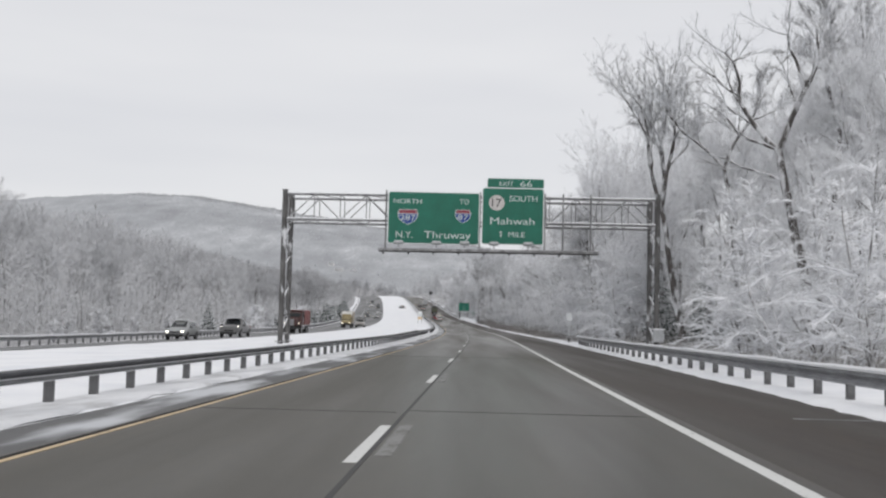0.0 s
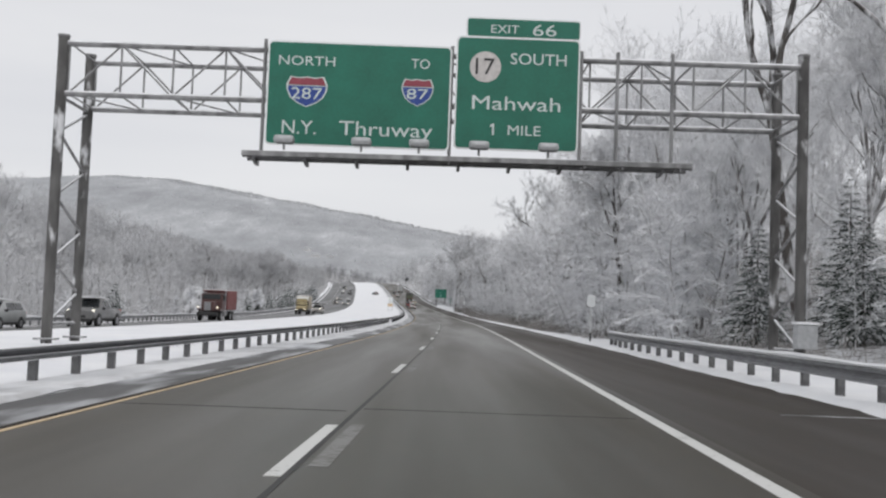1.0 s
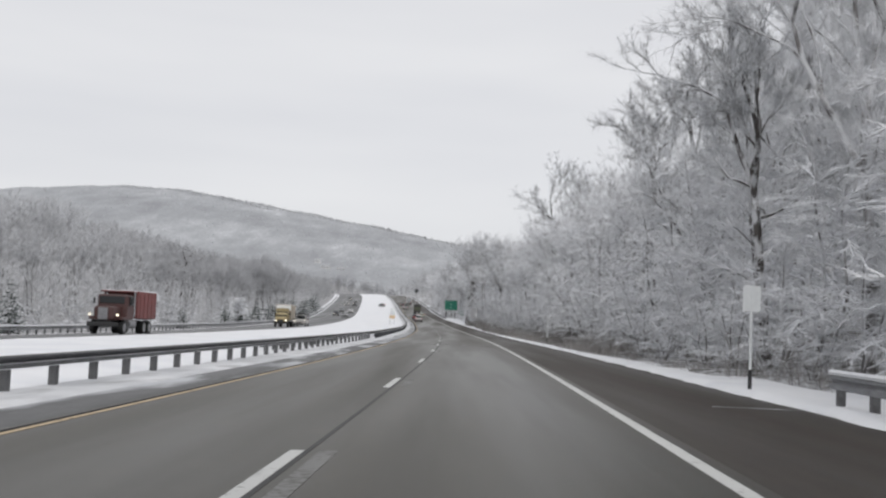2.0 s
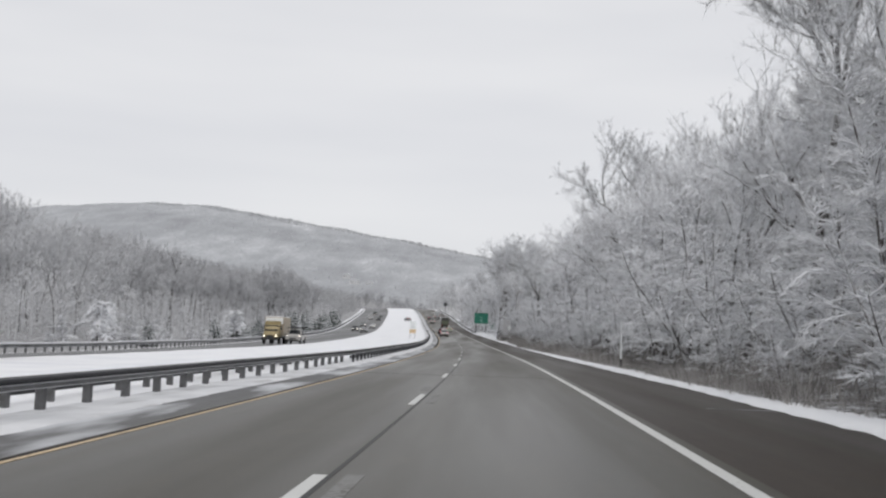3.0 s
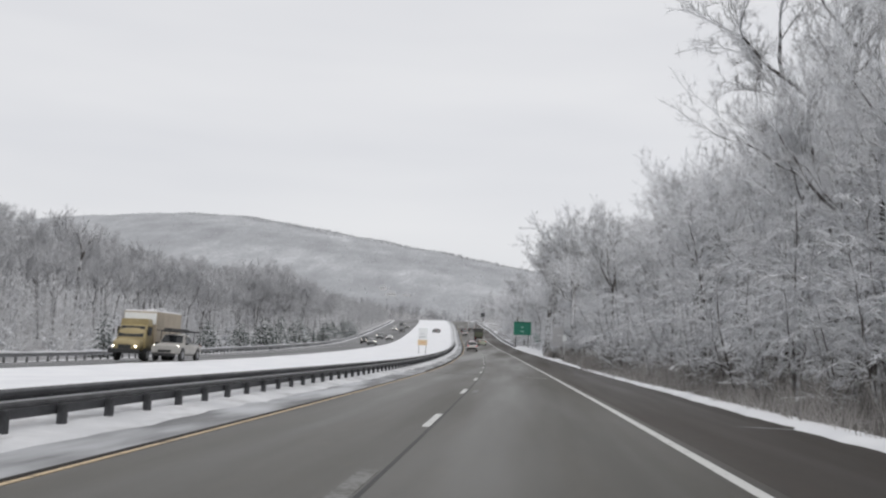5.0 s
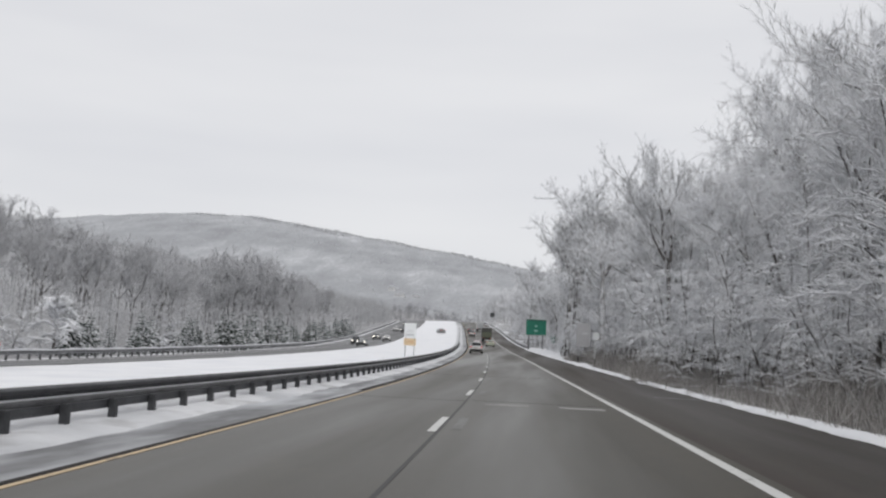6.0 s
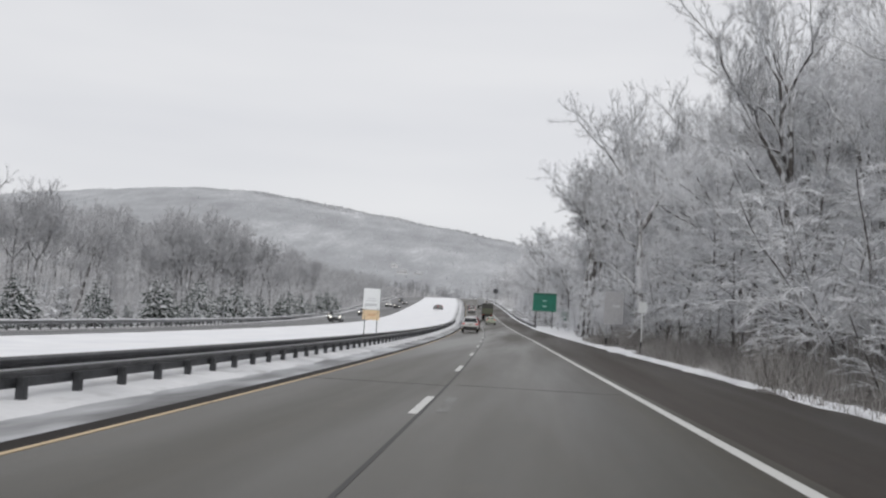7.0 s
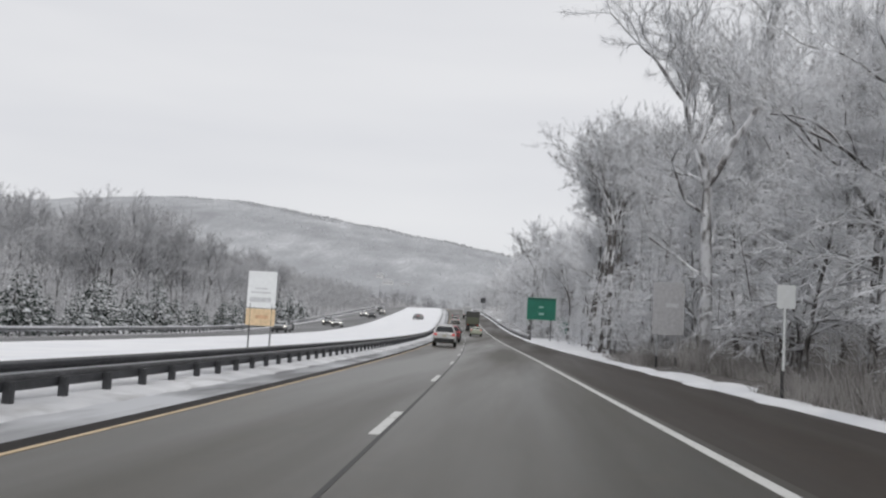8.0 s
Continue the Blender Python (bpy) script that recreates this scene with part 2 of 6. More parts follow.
TWIG = twig_material("snowy_twigs", (0.2, 0.193, 0.19), (0.84, 0.85, 0.87), 0.95)
TWIG_TOP = twig_material("frosted_twigs", (0.27, 0.263, 0.26), (0.8, 0.81, 0.83), 0.9)
TWIG_OPEN = twig_material("open_crown_twigs", (0.15, 0.144, 0.14), (0.57, 0.58, 0.6), 0.7)
TWIG_WHITE = twig_material("plastered_twigs", (0.5, 0.498, 0.502), (0.88, 0.885, 0.9), 0.95)
TWIG_HOAR = twig_material("hoar_thicket_twigs", (0.42, 0.418, 0.42), (0.8, 0.81, 0.83), 0.8)
TWIG_BELT = twig_material("hill_twigs", (0.19, 0.19, 0.196), (0.25, 0.252, 0.26), 0.1)
TWIG_FAR = twig_material("far_twigs", (0.15, 0.147, 0.15), (0.36, 0.365, 0.38))
BOUGH_SNOW = snow_material("bough_snow", (0.74, 0.75, 0.78), (0.86, 0.865, 0.88), 0.1)
# far-wood twigs under hoar: pale, even greys that also carry the haze
TWIG_MIST = twig_material("hazed_hoary_twigs", (0.48, 0.48, 0.488), (0.6, 0.605, 0.62), 0.22)
TWIG_LEFT = twig_material("hazed_grey_twigs", (0.4, 0.401, 0.412), (0.48, 0.483, 0.497), 0.2)
NEEDLE = needle_material()
BRUSH = twig_material("dry_brush", (0.12, 0.108, 0.098), (0.36, 0.34, 0.32), 0.3)
MOUNTAIN = mountain_material()
LITTER = litter_material("forest_floor", (0.12, 0.11, 0.102), 0.58, True)
# distant floor: the earth colour is raised to grey in place of haze
LITTER_FAR = litter_material("hazed_forest_floor", (0.34, 0.337, 0.343), 0.56)


# ---- building helpers ----
def thing(name, label, category, group="", m=None):
    ob = new(name)
    ob.empty_display_size = 0.3
    tagged(ob, label, category, group)
    if m is not None:
        ob.matrix_world = m
    return ob


def part(name, bm, material, parent, label=""):
    me = bpy.data.meshes.new(name)
    bm.to_mesh(me)
    bm.free()
    me.materials.append(material)
    ob = new(name, me)
    ob.parent = parent
    if label:
        ob["label"] = label
    return ob


def mesh_part(name, verts, faces, material, parent=None, smooth=False):
    me = bpy.data.meshes.new(name)
    me.from_pydata(verts, [], faces)
    me.materials.append(material)
    if smooth:
        me.polygons.foreach_set("use_smooth", [True] * len(me.polygons))
    ob = new(name, me)
    if parent is not None:
        ob.parent = parent
    return ob


def box(size, at=(0, 0, 0), bevel=0.0, bm=None, turn=None):
    bm = bm or bmesh.new()
    m = Matrix.Translation(at) @ (turn or Matrix()) @ Matrix.Diagonal((*size, 1))
    made = bmesh.ops.create_cube(bm, size=1, matrix=m)["verts"]
    if bevel:
        edges = {e for v in made for e in v.link_edges}
        bmesh.ops.bevel(bm, geom=list(edges), offset=bevel, segments=2, affect="EDGES", profile=0.6)
    return bm


def rod(a, b, r0, r1=None, sides=8, bm=None):
    bm = bm or bmesh.new()
    a, b = Vector(a), Vector(b)
    q = (b - a).to_track_quat("Z", "Y").to_matrix().to_4x4()
    bmesh.ops.create_cone(bm, cap_ends=True, segments=sides, radius1=r0, radius2=r0 if r1 is None else r1, depth=(b - a).length, matrix=Matrix.Translation((a + b) / 2) @ q)
    return bm


def prism(outline, depth, bm=None):
    """A flat outline in x, z with its front at y = 0 and its back at y = depth."""
    bm = bm or bmesh.new()
    front = [bm.verts.new((x, 0, z)) for x, z in outline]
    back = [bm.verts.new((x, depth, z)) for x, z in outline]
    n = len(outline)
    bm.faces.new(front)
    bm.faces.new(back[::-1])
    for i in range(n):
        bm.faces.new((front[i], back[i], back[(i + 1) % n], front[(i + 1) % n]))
    bmesh.ops.recalc_face_normals(bm, faces=bm.faces)
    return bm


def rounded(x0, x1, z0, z1, r, n=5):
    pts = []
    for cx, cz, a0 in ((x1 - r, z1 - r, 0), (x0 + r, z1 - r, 90), (x0 + r, z0 + r, 180), (x1 - r, z0 + r, 270)):
        for i in range(n + 1):
            a = radians(a0 + 90 * i / n)
            pts.append((cx + r * math.cos(a), cz + r * math.sin(a)))
    return pts


def lettering(text, x0, x1, z0, z1, y, material, parent, name="lettering"):
    """Raised letters that fill the box x0..x1, z0..z1 in the plane y."""
    cu = bpy.data.curves.new("text", "FONT")
    cu.body, cu.extrude, cu.offset, cu.resolution_u = text, 0.01, 0.0, 3
    tmp = bpy.data.objects.new("text", cu)
    scene.collection.objects.link(tmp)
    bpy.context.view_layer.update()
    me = bpy.data.meshes.new_from_object(tmp.evaluated_get(bpy.context.evaluated_depsgraph_get()))
    bpy.data.objects.remove(tmp)
    bpy.data.curves.remove(cu)
    co = np.empty(len(me.vertices) * 3)
    me.vertices.foreach_get("co", co)
    co = co.reshape(-1, 3)
    lo, hi = co.min(0), co.max(0)
    out = np.empty_like(co)
    out[:, 0] = x0 + (co[:, 0] - lo[0]) / (hi[0] - lo[0]) * (x1 - x0)
    out[:, 2] = z0 + (co[:, 1] - lo[1]) / (hi[1] - lo[1]) * (z1 - z0)
    out[:, 1] = y - 0.006 - co[:, 2] * 0.5
    me.vertices.foreach_set("co", out.ravel())
    me.materials.clear()
    me.materials.append(material)
    ob = new(name, me)
    ob.parent = parent
    return ob


# ---- the road's line in plan and in height ----
KNOT_Y = np.array([-90, -10, 30, 70, 110, 150, 190, 230, 270, 310, 350, 400, 450, 550, 650, 750, 850, 1000.0])
KNOT_X = np.array([0.3, 2.56, 3.64, 4.73, 5.54, 5.77, 5.37, 4.56, 3.25, 1.6, -0.5, -3.4, -6.8, -14.0, -22.0, -32.0, -46.0, -75.0])
KNOT_Z = np.array([0.2, 0.03, -0.08, -0.12, -0.08, 0.03, 0.18, 0.42, 0.87, 1.5, 2.25, 3.45, 5.2, 10.2, 15.4, 20.0, 22.6, 22.0])


def spline_slopes(k, v):
    h = np.diff(k)
    n = len(k)
    a, b = np.zeros((n, n)), np.zeros(n)
    a[0, 0] = a[-1, -1] = 1
    for i in range(1, n - 1):
        a[i, i - 1], a[i, i], a[i, i + 1] = h[i - 1], 2 * (h[i - 1] + h[i]), h[i]
        b[i] = 6 * ((v[i + 1] - v[i]) / h[i] - (v[i] - v[i - 1]) / h[i - 1])
    return np.linalg.solve(a, b)


SPL_X, SPL_Z = spline_slopes(KNOT_Y, KNOT_X), spline_slopes(KNOT_Y, KNOT_Z)


def spline(v, m, y):
    y = np.clip(np.asarray(y, float), KNOT_Y[0], KNOT_Y[-1])
    i = np.clip(np.searchsorted(KNOT_Y, y) - 1, 0, len(KNOT_Y) - 2)
    d, h = y - KNOT_Y[i], KNOT_Y[i + 1] - KNOT_Y[i]
    return v[i] + d * ((v[i + 1] - v[i]) / h - h * (2 * m[i] + m[i + 1]) / 6) + m[i] / 2 * d * d + (m[i + 1] - m[i]) / (6 * h) * d**3


def line_x(y):
    """x of the right edge line."""
    return spline(KNOT_X, SPL_X, y)


def line_z(y):
    return spline(KNOT_Z, SPL_Z, y)


def bump2(x, y, s):
    return np.sin(x / s * 1.7 + 2.1 * np.sin(y / s * 0.9)) * np.cos(y / s * 1.3 + 1.4 * np.sin(x / s * 0.7))


R_PTS = np.array([-900, -420, -200, -120, -60, -46, -41, -37, -25, -19, -12, -9, 4.5, 6, 9, 14, 30, 70, 160, 400, 900.0])
R_HGT = np.array([60, 42, 20, 8, -0.6, -1.6, -1.2, -1.0, -0.3, -0.25, 0.0, 0.0, 0.0, 0.05, 0.15, 0.8, 4.5, 13, 28, 45, 60.0])


def ground_z(r, y):
    """Height of the land r metres to the right of the edge line."""
    r, y = np.asarray(r, float), np.asarray(y, float)
    far = np.clip((np.abs(r + 12) - 30) / 60, 0, 1)
    z = line_z(y) + np.interp(r, R_PTS, R_HGT)
    snow = np.interp(r, [-40, -38, -21, -12, -9.5, -8, 3.5, 5, 7, 12], [0.05, 0.03, 0.03, 0.08, 0.0, 0.0, 0.0, 0.08, 0.12, 0.1])
    dip = np.interp(r, [-17, -11.5, -9.8, -8.8], [0, 1, 1, 0]) * np.interp(y, [125, 152], [1, 0])
    return z - 0.14 * dip + snow * (0.6 + 0.6 * bump2(r, y, 3.1) + 0.25 * bump2(r, y, 0.9)) + far * 2.5 * bump2(r, y, 37)


def on_land(r, y, dz=0.0):
    return (float(line_x(y)) + r, y, float(ground_z(r, y)) + dz)


def sheet(name, r_cols, y_rows, height, material, kind="structure", label="", smooth=True, shift=None):
    r, y = np.meshgrid(np.asarray(r_cols, float), np.asarray(y_rows, float))
    r = r + (shift(y) if shift else 0.0)
    x, z = line_x(y) + r, height(r, y)
    co = np.stack([x, y, z], -1).reshape(-1, 3)
    n, m = r.shape
    i = np.arange((n - 1) * m).reshape(n - 1, m)[:, :-1].ravel()
    faces = np.stack([i, i + 1, i + m + 1, i + m], -1)
    ob = mesh_part(name, co.tolist(), faces.tolist(), material, smooth=smooth)
    ob.data.attributes.new("across", "FLOAT", "POINT").data.foreach_set("value", r.ravel())
    return tagged(ob, label, "", "", kind)


ROAD_Y = np.concatenate([np.arange(-80, 330, 2.0), np.arange(330, 905, 6.0)])


def road_slab(name, r0, r1, material, label, lift, cols=6, drop=None, y0=-80, y1=905):
    """Pavement with a lip on both sides."""
    base = drop or (lambda r, y: line_z(y))
    rr = np.concatenate([[r0], np.linspace(r0, r1, cols), [r1]])

    def height(r, y):
        z = base(r, y) + lift
        z[:, 0] -= 0.4
        z[:, -1] -= 0.4
        return z
    return sheet(name, rr, ROAD_Y[(ROAD_Y >= y0) & (ROAD_Y <= y1)], height, material, label=label, smooth=False)


def strip(name, r0, r1, y0, y1, lift, material, parent=None, step=3.0, drop=None, kind="structure", label="", off=None):
    """A painted line or seam as a thin slab that follows the road."""
    n = max(2, int((y1 - y0) / step) + 1)
    y = np.linspace(y0, y1, n)
    x = line_x(y) + (off(y) if off else 0.0)
    z = (drop(np.full(n, 0.5 * (r0 + r1)), y) if drop else line_z(y)) + lift
    co, faces = [], []
    for i in range(n):
        co += [(x[i] + r0, y[i], z[i] - 0.012), (x[i] + r0, y[i], z[i]), (x[i] + r1, y[i], z[i]), (x[i] + r1, y[i], z[i] - 0.012)]
        if i:
            a, b = 4 * i - 4, 4 * i
            faces += [(a + k, a + k + 1, b + k + 1, b + k) for k in range(3)]
    faces += [(0, 1, 2, 3), (4 * n - 1, 4 * n - 2, 4 * n - 3, 4 * n - 4)]
    faces = [f[::-1] for f in faces]
    ob = mesh_part(name, co, faces, material, parent)
    if parent is None:
        tagged(ob, label, "", "", kind)
    return ob


def lane_r(y):
    """The joint between the two lanes, which drifts a little."""
    return np.interp(y, [0, 100, 240, 280], [-4.03, -4.1, -4.18, -4.27])


# ---- land, pavements, lines ----
g_cols = np.concatenate([[-900, -600, -420, -300, -200, -150], np.arange(-120, -46, 6.0), np.arange(-46, -9, 1.0), np.arange(-9, 5, 2.8), np.arange(5, 14, 0.6), np.arange(14, 70, 5.0), [70, 100, 160, 260, 400, 600, 900]])
g_rows = np.concatenate([[-400, -200], np.arange(-80, 330, 2.0), np.arange(330, 900, 8.0), [900, 1000, 1200, 1600, 2200, 3200, 4500]])


def land_height(r, y):
    z = ground_z(r, y)
    under = (r > -8.9) & (r < 4.3) | (r < -25.2) & (r > -38.4)
    wood = (y > -50) & (y < 980) & (r > -480) & (r < 290)
    dig = wood * 4 * (np.clip((r - 13) / 30, 0, 1) + np.clip((-50 - r) / 30, 0, 1))
    return np.where(under & (y < 900) & (y > -85), z - 0.25, z - dig)


ground = sheet("ground", g_cols, g_rows, land_height, SNOW, label="snow-covered verge, median and hillside around the motorway")


def opp_z(r, y):
    return line_z(y) + np.interp(r, R_PTS, R_HGT) + 0.02


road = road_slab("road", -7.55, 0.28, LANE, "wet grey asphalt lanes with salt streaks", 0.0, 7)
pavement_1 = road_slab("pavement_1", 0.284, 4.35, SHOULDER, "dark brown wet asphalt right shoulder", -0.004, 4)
pavement_2 = road_slab("pavement_2", -8.9, -7.554, SALTED, "left shoulder crusted with salt and slush", -0.006, 3, y0=130)
pavement_3 = road_slab("pavement_3", -8.6, -7.554, WET_EDGE, "wet left shoulder with dark stains and thin slush", -0.006, 3, y1=130)
road_far = road_slab("road_opposite", -38.6, -25, FARLANE, "pale wet lanes of the opposite carriageway", 0.03, 4, opp_z)

edge_right = strip("edge_line", -0.09, 0.09, -80, 900, 0.006, WHITE_LINE, label="solid white edge line on wet asphalt")
edge_left = strip("edge_line", -7.39, -7.31, -80, 900, 0.006, YELLOW_LINE, label="solid yellow edge line beside the left shoulder")
seam_left = strip("pavement_seam", -7.72, -7.395, 220, 900, 0.003, SEAM_BROWN, label="dark wet strip beside the yellow line")
seam_thin = strip("pavement_seam", -7.52, -7.395, 118, 219.9, 0.003, SEAM_BROWN, label="narrow dark wet strip beside the yellow line")
seam_edge = strip("pavement_seam", -7.5, -7.395, -80, 117.9, 0.003, SEAM_BROWN, label="thin dark wet line beside the yellow line")
seam_mid = strip("pavement_seam", -0.028, 0.028, -80, 900, 0.004, SEAM, label="dark tarred joint between the lanes", off=lane_r)
opp_line = strip("edge_line", -34.2, -34.05, -80, 900, 0.012, WHITE_LINE, drop=lambda r, y: opp_z(r, y) + 0.02, label="white edge line of the opposite carriageway")

forest_rows = np.concatenate([np.arange(-60, 330, 2.0), np.arange(330, 1000, 10.0)])


def verge(y):
    """The snowy verge is wider behind the first guard rail and around the far sign."""
    return 1.9 * np.clip((100 - y) / 14, 0, 1) - 0.85 * np.clip((y - 112) / 12, 0, 1) * np.clip((262 - y) / 15, 0, 1) + 4.6 * np.clip((y - 318) / 55, 0, 1) * np.clip((420 - y) / 14, 0, 1)


def ragged(r, y, side):
    """Pulls the first column in and out so that the edge of the wood is uneven."""
    edge = np.clip(1 - np.abs(r - side) / 1.3, 0, 1)
    return ground_z(r, y) + 0.05 - 0.3 * edge * (0.35 + 0.65 * (bump2(r * 0 + 3, y, 2.3) > 0))


wood_cols = np.concatenate([[4.55, 5.1, 6.0, 7.3], np.arange(9, 30, 2.5), np.arange(30, 100, 10.0), [140, 200, 300]])
forest_floor = sheet("ground_wood", wood_cols, forest_rows, lambda r, y: ragged(r, y, 4.55 + verge(y)), LITTER, label="brown leaf litter and dead stalks half under snow", shift=verge)
wood_floor = sheet("ground_wood", np.concatenate([[-500, -400, -300, -200, -150], np.arange(-120, -46, 6.0), [-44.0, -42.0, -40.6]]), forest_rows, lambda r, y: ragged(r, y, -40.6), LITTER_FAR, label="haze-grey undergrowth of the far wood half under snow")

# lane dashes, their worn ghosts, and patches
for k in range(-4, 44):
    y0 = 10.4 + 15.0 * k
    dash = strip("lane_dash", -0.175, -0.03, y0, y0 + 3.9, 0.006, WHITE_LINE, step=2, label="short white lane line with worn edges", off=lane_r)
    if k < 8 or 12 <= k < 16:
        strip("worn_dash", -3.96, -3.78, y0 + 0.6, y0 + 4.0, 0.004, OLD_LINE, step=2, label="ghost of an old lane line, nearly worn away")
    elif k < 12:
        strip("worn_dash", -4.42, -4.2, y0 - 9.4, y0 - 7.0, 0.004, OLD_LINE, step=2, label="ghost of an old lane line, nearly worn away")
for r0, r1, y0, y1 in ((-4.36, -4.14, 136.6, 143.2), (-4.06, -3.86, 136.8, 144.0), (-4.38, -4.16, 134.2, 135.8), (-4.05, -3.86, 133.0, 136.0)):
    strip("worn_dash", r0, r1, y0, y1, 0.004, OLD_LINE, step=2, label="pale worn paint along the joint between the lanes")
for r0, r1, y0 in ((-3.6, -2.45, 215.0), (-1.65, -0.45, 215.0), (-4.55, -3.9, 153.7), (-4.7, -4.25, 159.3)):
    strip("road_patch", r0, r1, y0, y0 + 0.8, 0.004, CEMENT, step=0.5, label="pale cement patch across the wheel track")
for y0 in (16.5, 46.1, 132.5, 216.6, 243.0):
    strip("pavement_seam", -7.3, -4.2, y0, y0 + 0.05, 0.004, SEAM, step=0.04, label="dark transverse joint across the lane")
    strip("pavement_seam", -4.0, -0.2, y0 + 0.4, y0 + 0.44, 0.004, SEAM, step=0.04, label="dark transverse joint across the lane")
for y0 in (17.3, 48.0, 84.0, 118.0, 149.5, 180.0, 226.0):
    strip("slush_streak", 2.3, 4.1, y0, y0 + 0.07, 0.004, SALTED, step=0.05, label="thin streak of slush across the shoulder")


def snow_bank(name, label, r_out, edge_y, edge_r, height, mat, narrow=0.0):
    """Ploughed snow with a ragged edge on the pavement side; narrow: how much the wood side draws in where the brush stands close."""
    ys = np.concatenate([np.arange(-40, 330, 0.8), np.arange(330, 700, 4.0)])
    rng = np.random.default_rng(17)
    inner = np.interp(ys, edge_y, edge_r) + 0.05 * np.sin(ys * 0.6 + 2 * np.sin(ys * 0.17)) + 0.04 * np.sin(ys * 2.3) + rng.normal(0, 0.035, len(ys))
    f = np.array([0, 0.06, 0.3, 0.6, 1.0])
    lift = np.array([-0.06, 0.05, 1.0, 0.9, 0.2]) * height
    lift[0] = -0.06
    outer = r_out - narrow * np.interp(ys, [112, 130, 250, 268], [0, 1, 1, 0])
    r = inner[:, None] + (outer - inner)[:, None] * f[None]
    y = np.repeat(ys[:, None], 5, 1)
    z = line_z(y) + lift[None] * (1 + 0.35 * np.sin(y * 1.3 + r * 3)) + 0.02 + (f > 0.9) * 0.06
    if r_out < 0:
        z -= 0.16 * f[None] * np.interp(y, [135, 156], [1, 0]) - 0.05 * f[None] * np.interp(y, [156, 175], [0, 1])
    co = np.stack([line_x(y) + r, y, z], -1).reshape(-1, 3)
    n, m = r.shape
    i = np.arange((n - 1) * m).reshape(n - 1, m)[:, :-1].ravel()
    fc = np.stack([i, i + 1, i + m + 1, i + m], -1)
    if r_out < 0:
        fc = fc[:, ::-1]
    return tagged(mesh_part(name, co.tolist(), fc.tolist(), mat, smooth=True), label, "", "", "structure")


snow_bank("snow_bank", "low ploughed snow bank along the right shoulder", 5.0, [0, 20, 40, 60, 85, 105, 130, 145, 180, 215, 270, 400], [3.65, 3.75, 3.95, 4.02, 4.05, 3.95, 3.85, 3.65, 3.6, 4.0, 4.4, 4.5], 0.1, SNOW, narrow=0.5)
snow_bank("snow_bank", "ploughed snow along the left shoulder at the rail", -10.3, [0, 20, 100, 155, 265, 400], [-8.65, -8.8, -8.55, -8.5, -8.58, -8.58], 0.03, DIRTY_SNOW)


GLASS_DARK = paint("dark_window_glass", (0.2, 0.2, 0.205), 0.3)
# slope and ridge twigs: flat greys, lightened to stand in for distance haze
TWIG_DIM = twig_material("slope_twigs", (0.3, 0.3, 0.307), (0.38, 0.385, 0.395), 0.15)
TWIG_RIDGE = twig_material("hazed_ridge_twigs", (0.4, 0.41, 0.43), (0.48, 0.49, 0.51), 0.1)


# ---- trees ----
def unit(v):
    return v / (np.linalg.norm(v) + 1e-9)


def across(d):
    """Two directions square to each row of d."""
    ref = np.where(np.abs(d[:, 2:3]) > 0.9, np.array([[1.0, 0, 0]]), np.array([[0, 0, 1.0]]))
    u = np.cross(d, ref)
    u /= np.linalg.norm(u, axis=1, keepdims=True) + 1e-9
    return u, np.cross(d, u)


def tubes(segs, sides):
    """One mesh of tapered tubes: rows of ax ay az bx by bz ra rb."""
    s = np.asarray(segs, float)
    a, b, ra, rb = s[:, 0:3], s[:, 3:6], s[:, 6:7], s[:, 7:8]
    d = b - a
    d /= np.linalg.norm(d, axis=1, keepdims=True) + 1e-9
    u, w = across(d)
    rings = []
    for k in range(sides):
        t = 2 * math.pi * k / sides
        o = u * math.cos(t) + w * math.sin(t)
        rings += [a + o * ra, b + o * rb]
    co = np.stack(rings, 1).reshape(-1, 3)
    base = np.arange(len(s))[:, None] * 2 * sides
    faces = []
    for k in range(sides):
        j = (k + 1) % sides
        faces.append(base + np.array([[2 * k, 2 * k + 1, 2 * j + 1, 2 * j]]))
    return co, np.concatenate(faces).tolist()


def spikes(a, b, r):
    """Three-sided tapered twigs from a to b with radius r."""
    d = b - a
    d /= np.linalg.norm(d, axis=1, keepdims=True) + 1e-9
    u, w = across(d)
    rings = [a + (u * math.cos(t) + w * math.sin(t)) * r[:, None] for t in (0.5, 2.6, 4.7)] + [b]
    co = np.stack(rings, 1).reshape(-1, 3)
    i = np.arange(len(a))[:, None] * 4
    faces = np.concatenate([i + np.array([[0, 1, 3]]), i + np.array([[1, 2, 3]]), i + np.array([[2, 0, 3]])])
    return co, faces.tolist()


def ridges(rng, segs, share, depth):
    """The snow that lies along the upper side of boughs that are not too steep."""
    s = np.asarray(segs, float)
    d = s[:, 3:6] - s[:, 0:3]
    slope = np.abs(d[:, 2]) / (np.linalg.norm(d, axis=1) + 1e-9)
    s = s[(slope < 0.8) & (rng.uniform(0, 1, len(s)) < share)].copy()
    lie = depth * rng.uniform(0.5, 1.3, len(s))
    s[:, 2] += 0.55 * s[:, 6] + 0.4 * lie
    s[:, 5] += 0.55 * s[:, 7] + 0.3 * lie
    s[:, 6] = 0.75 * s[:, 6] + lie
    s[:, 7] = 0.75 * s[:, 7] + 0.7 * lie
    return s


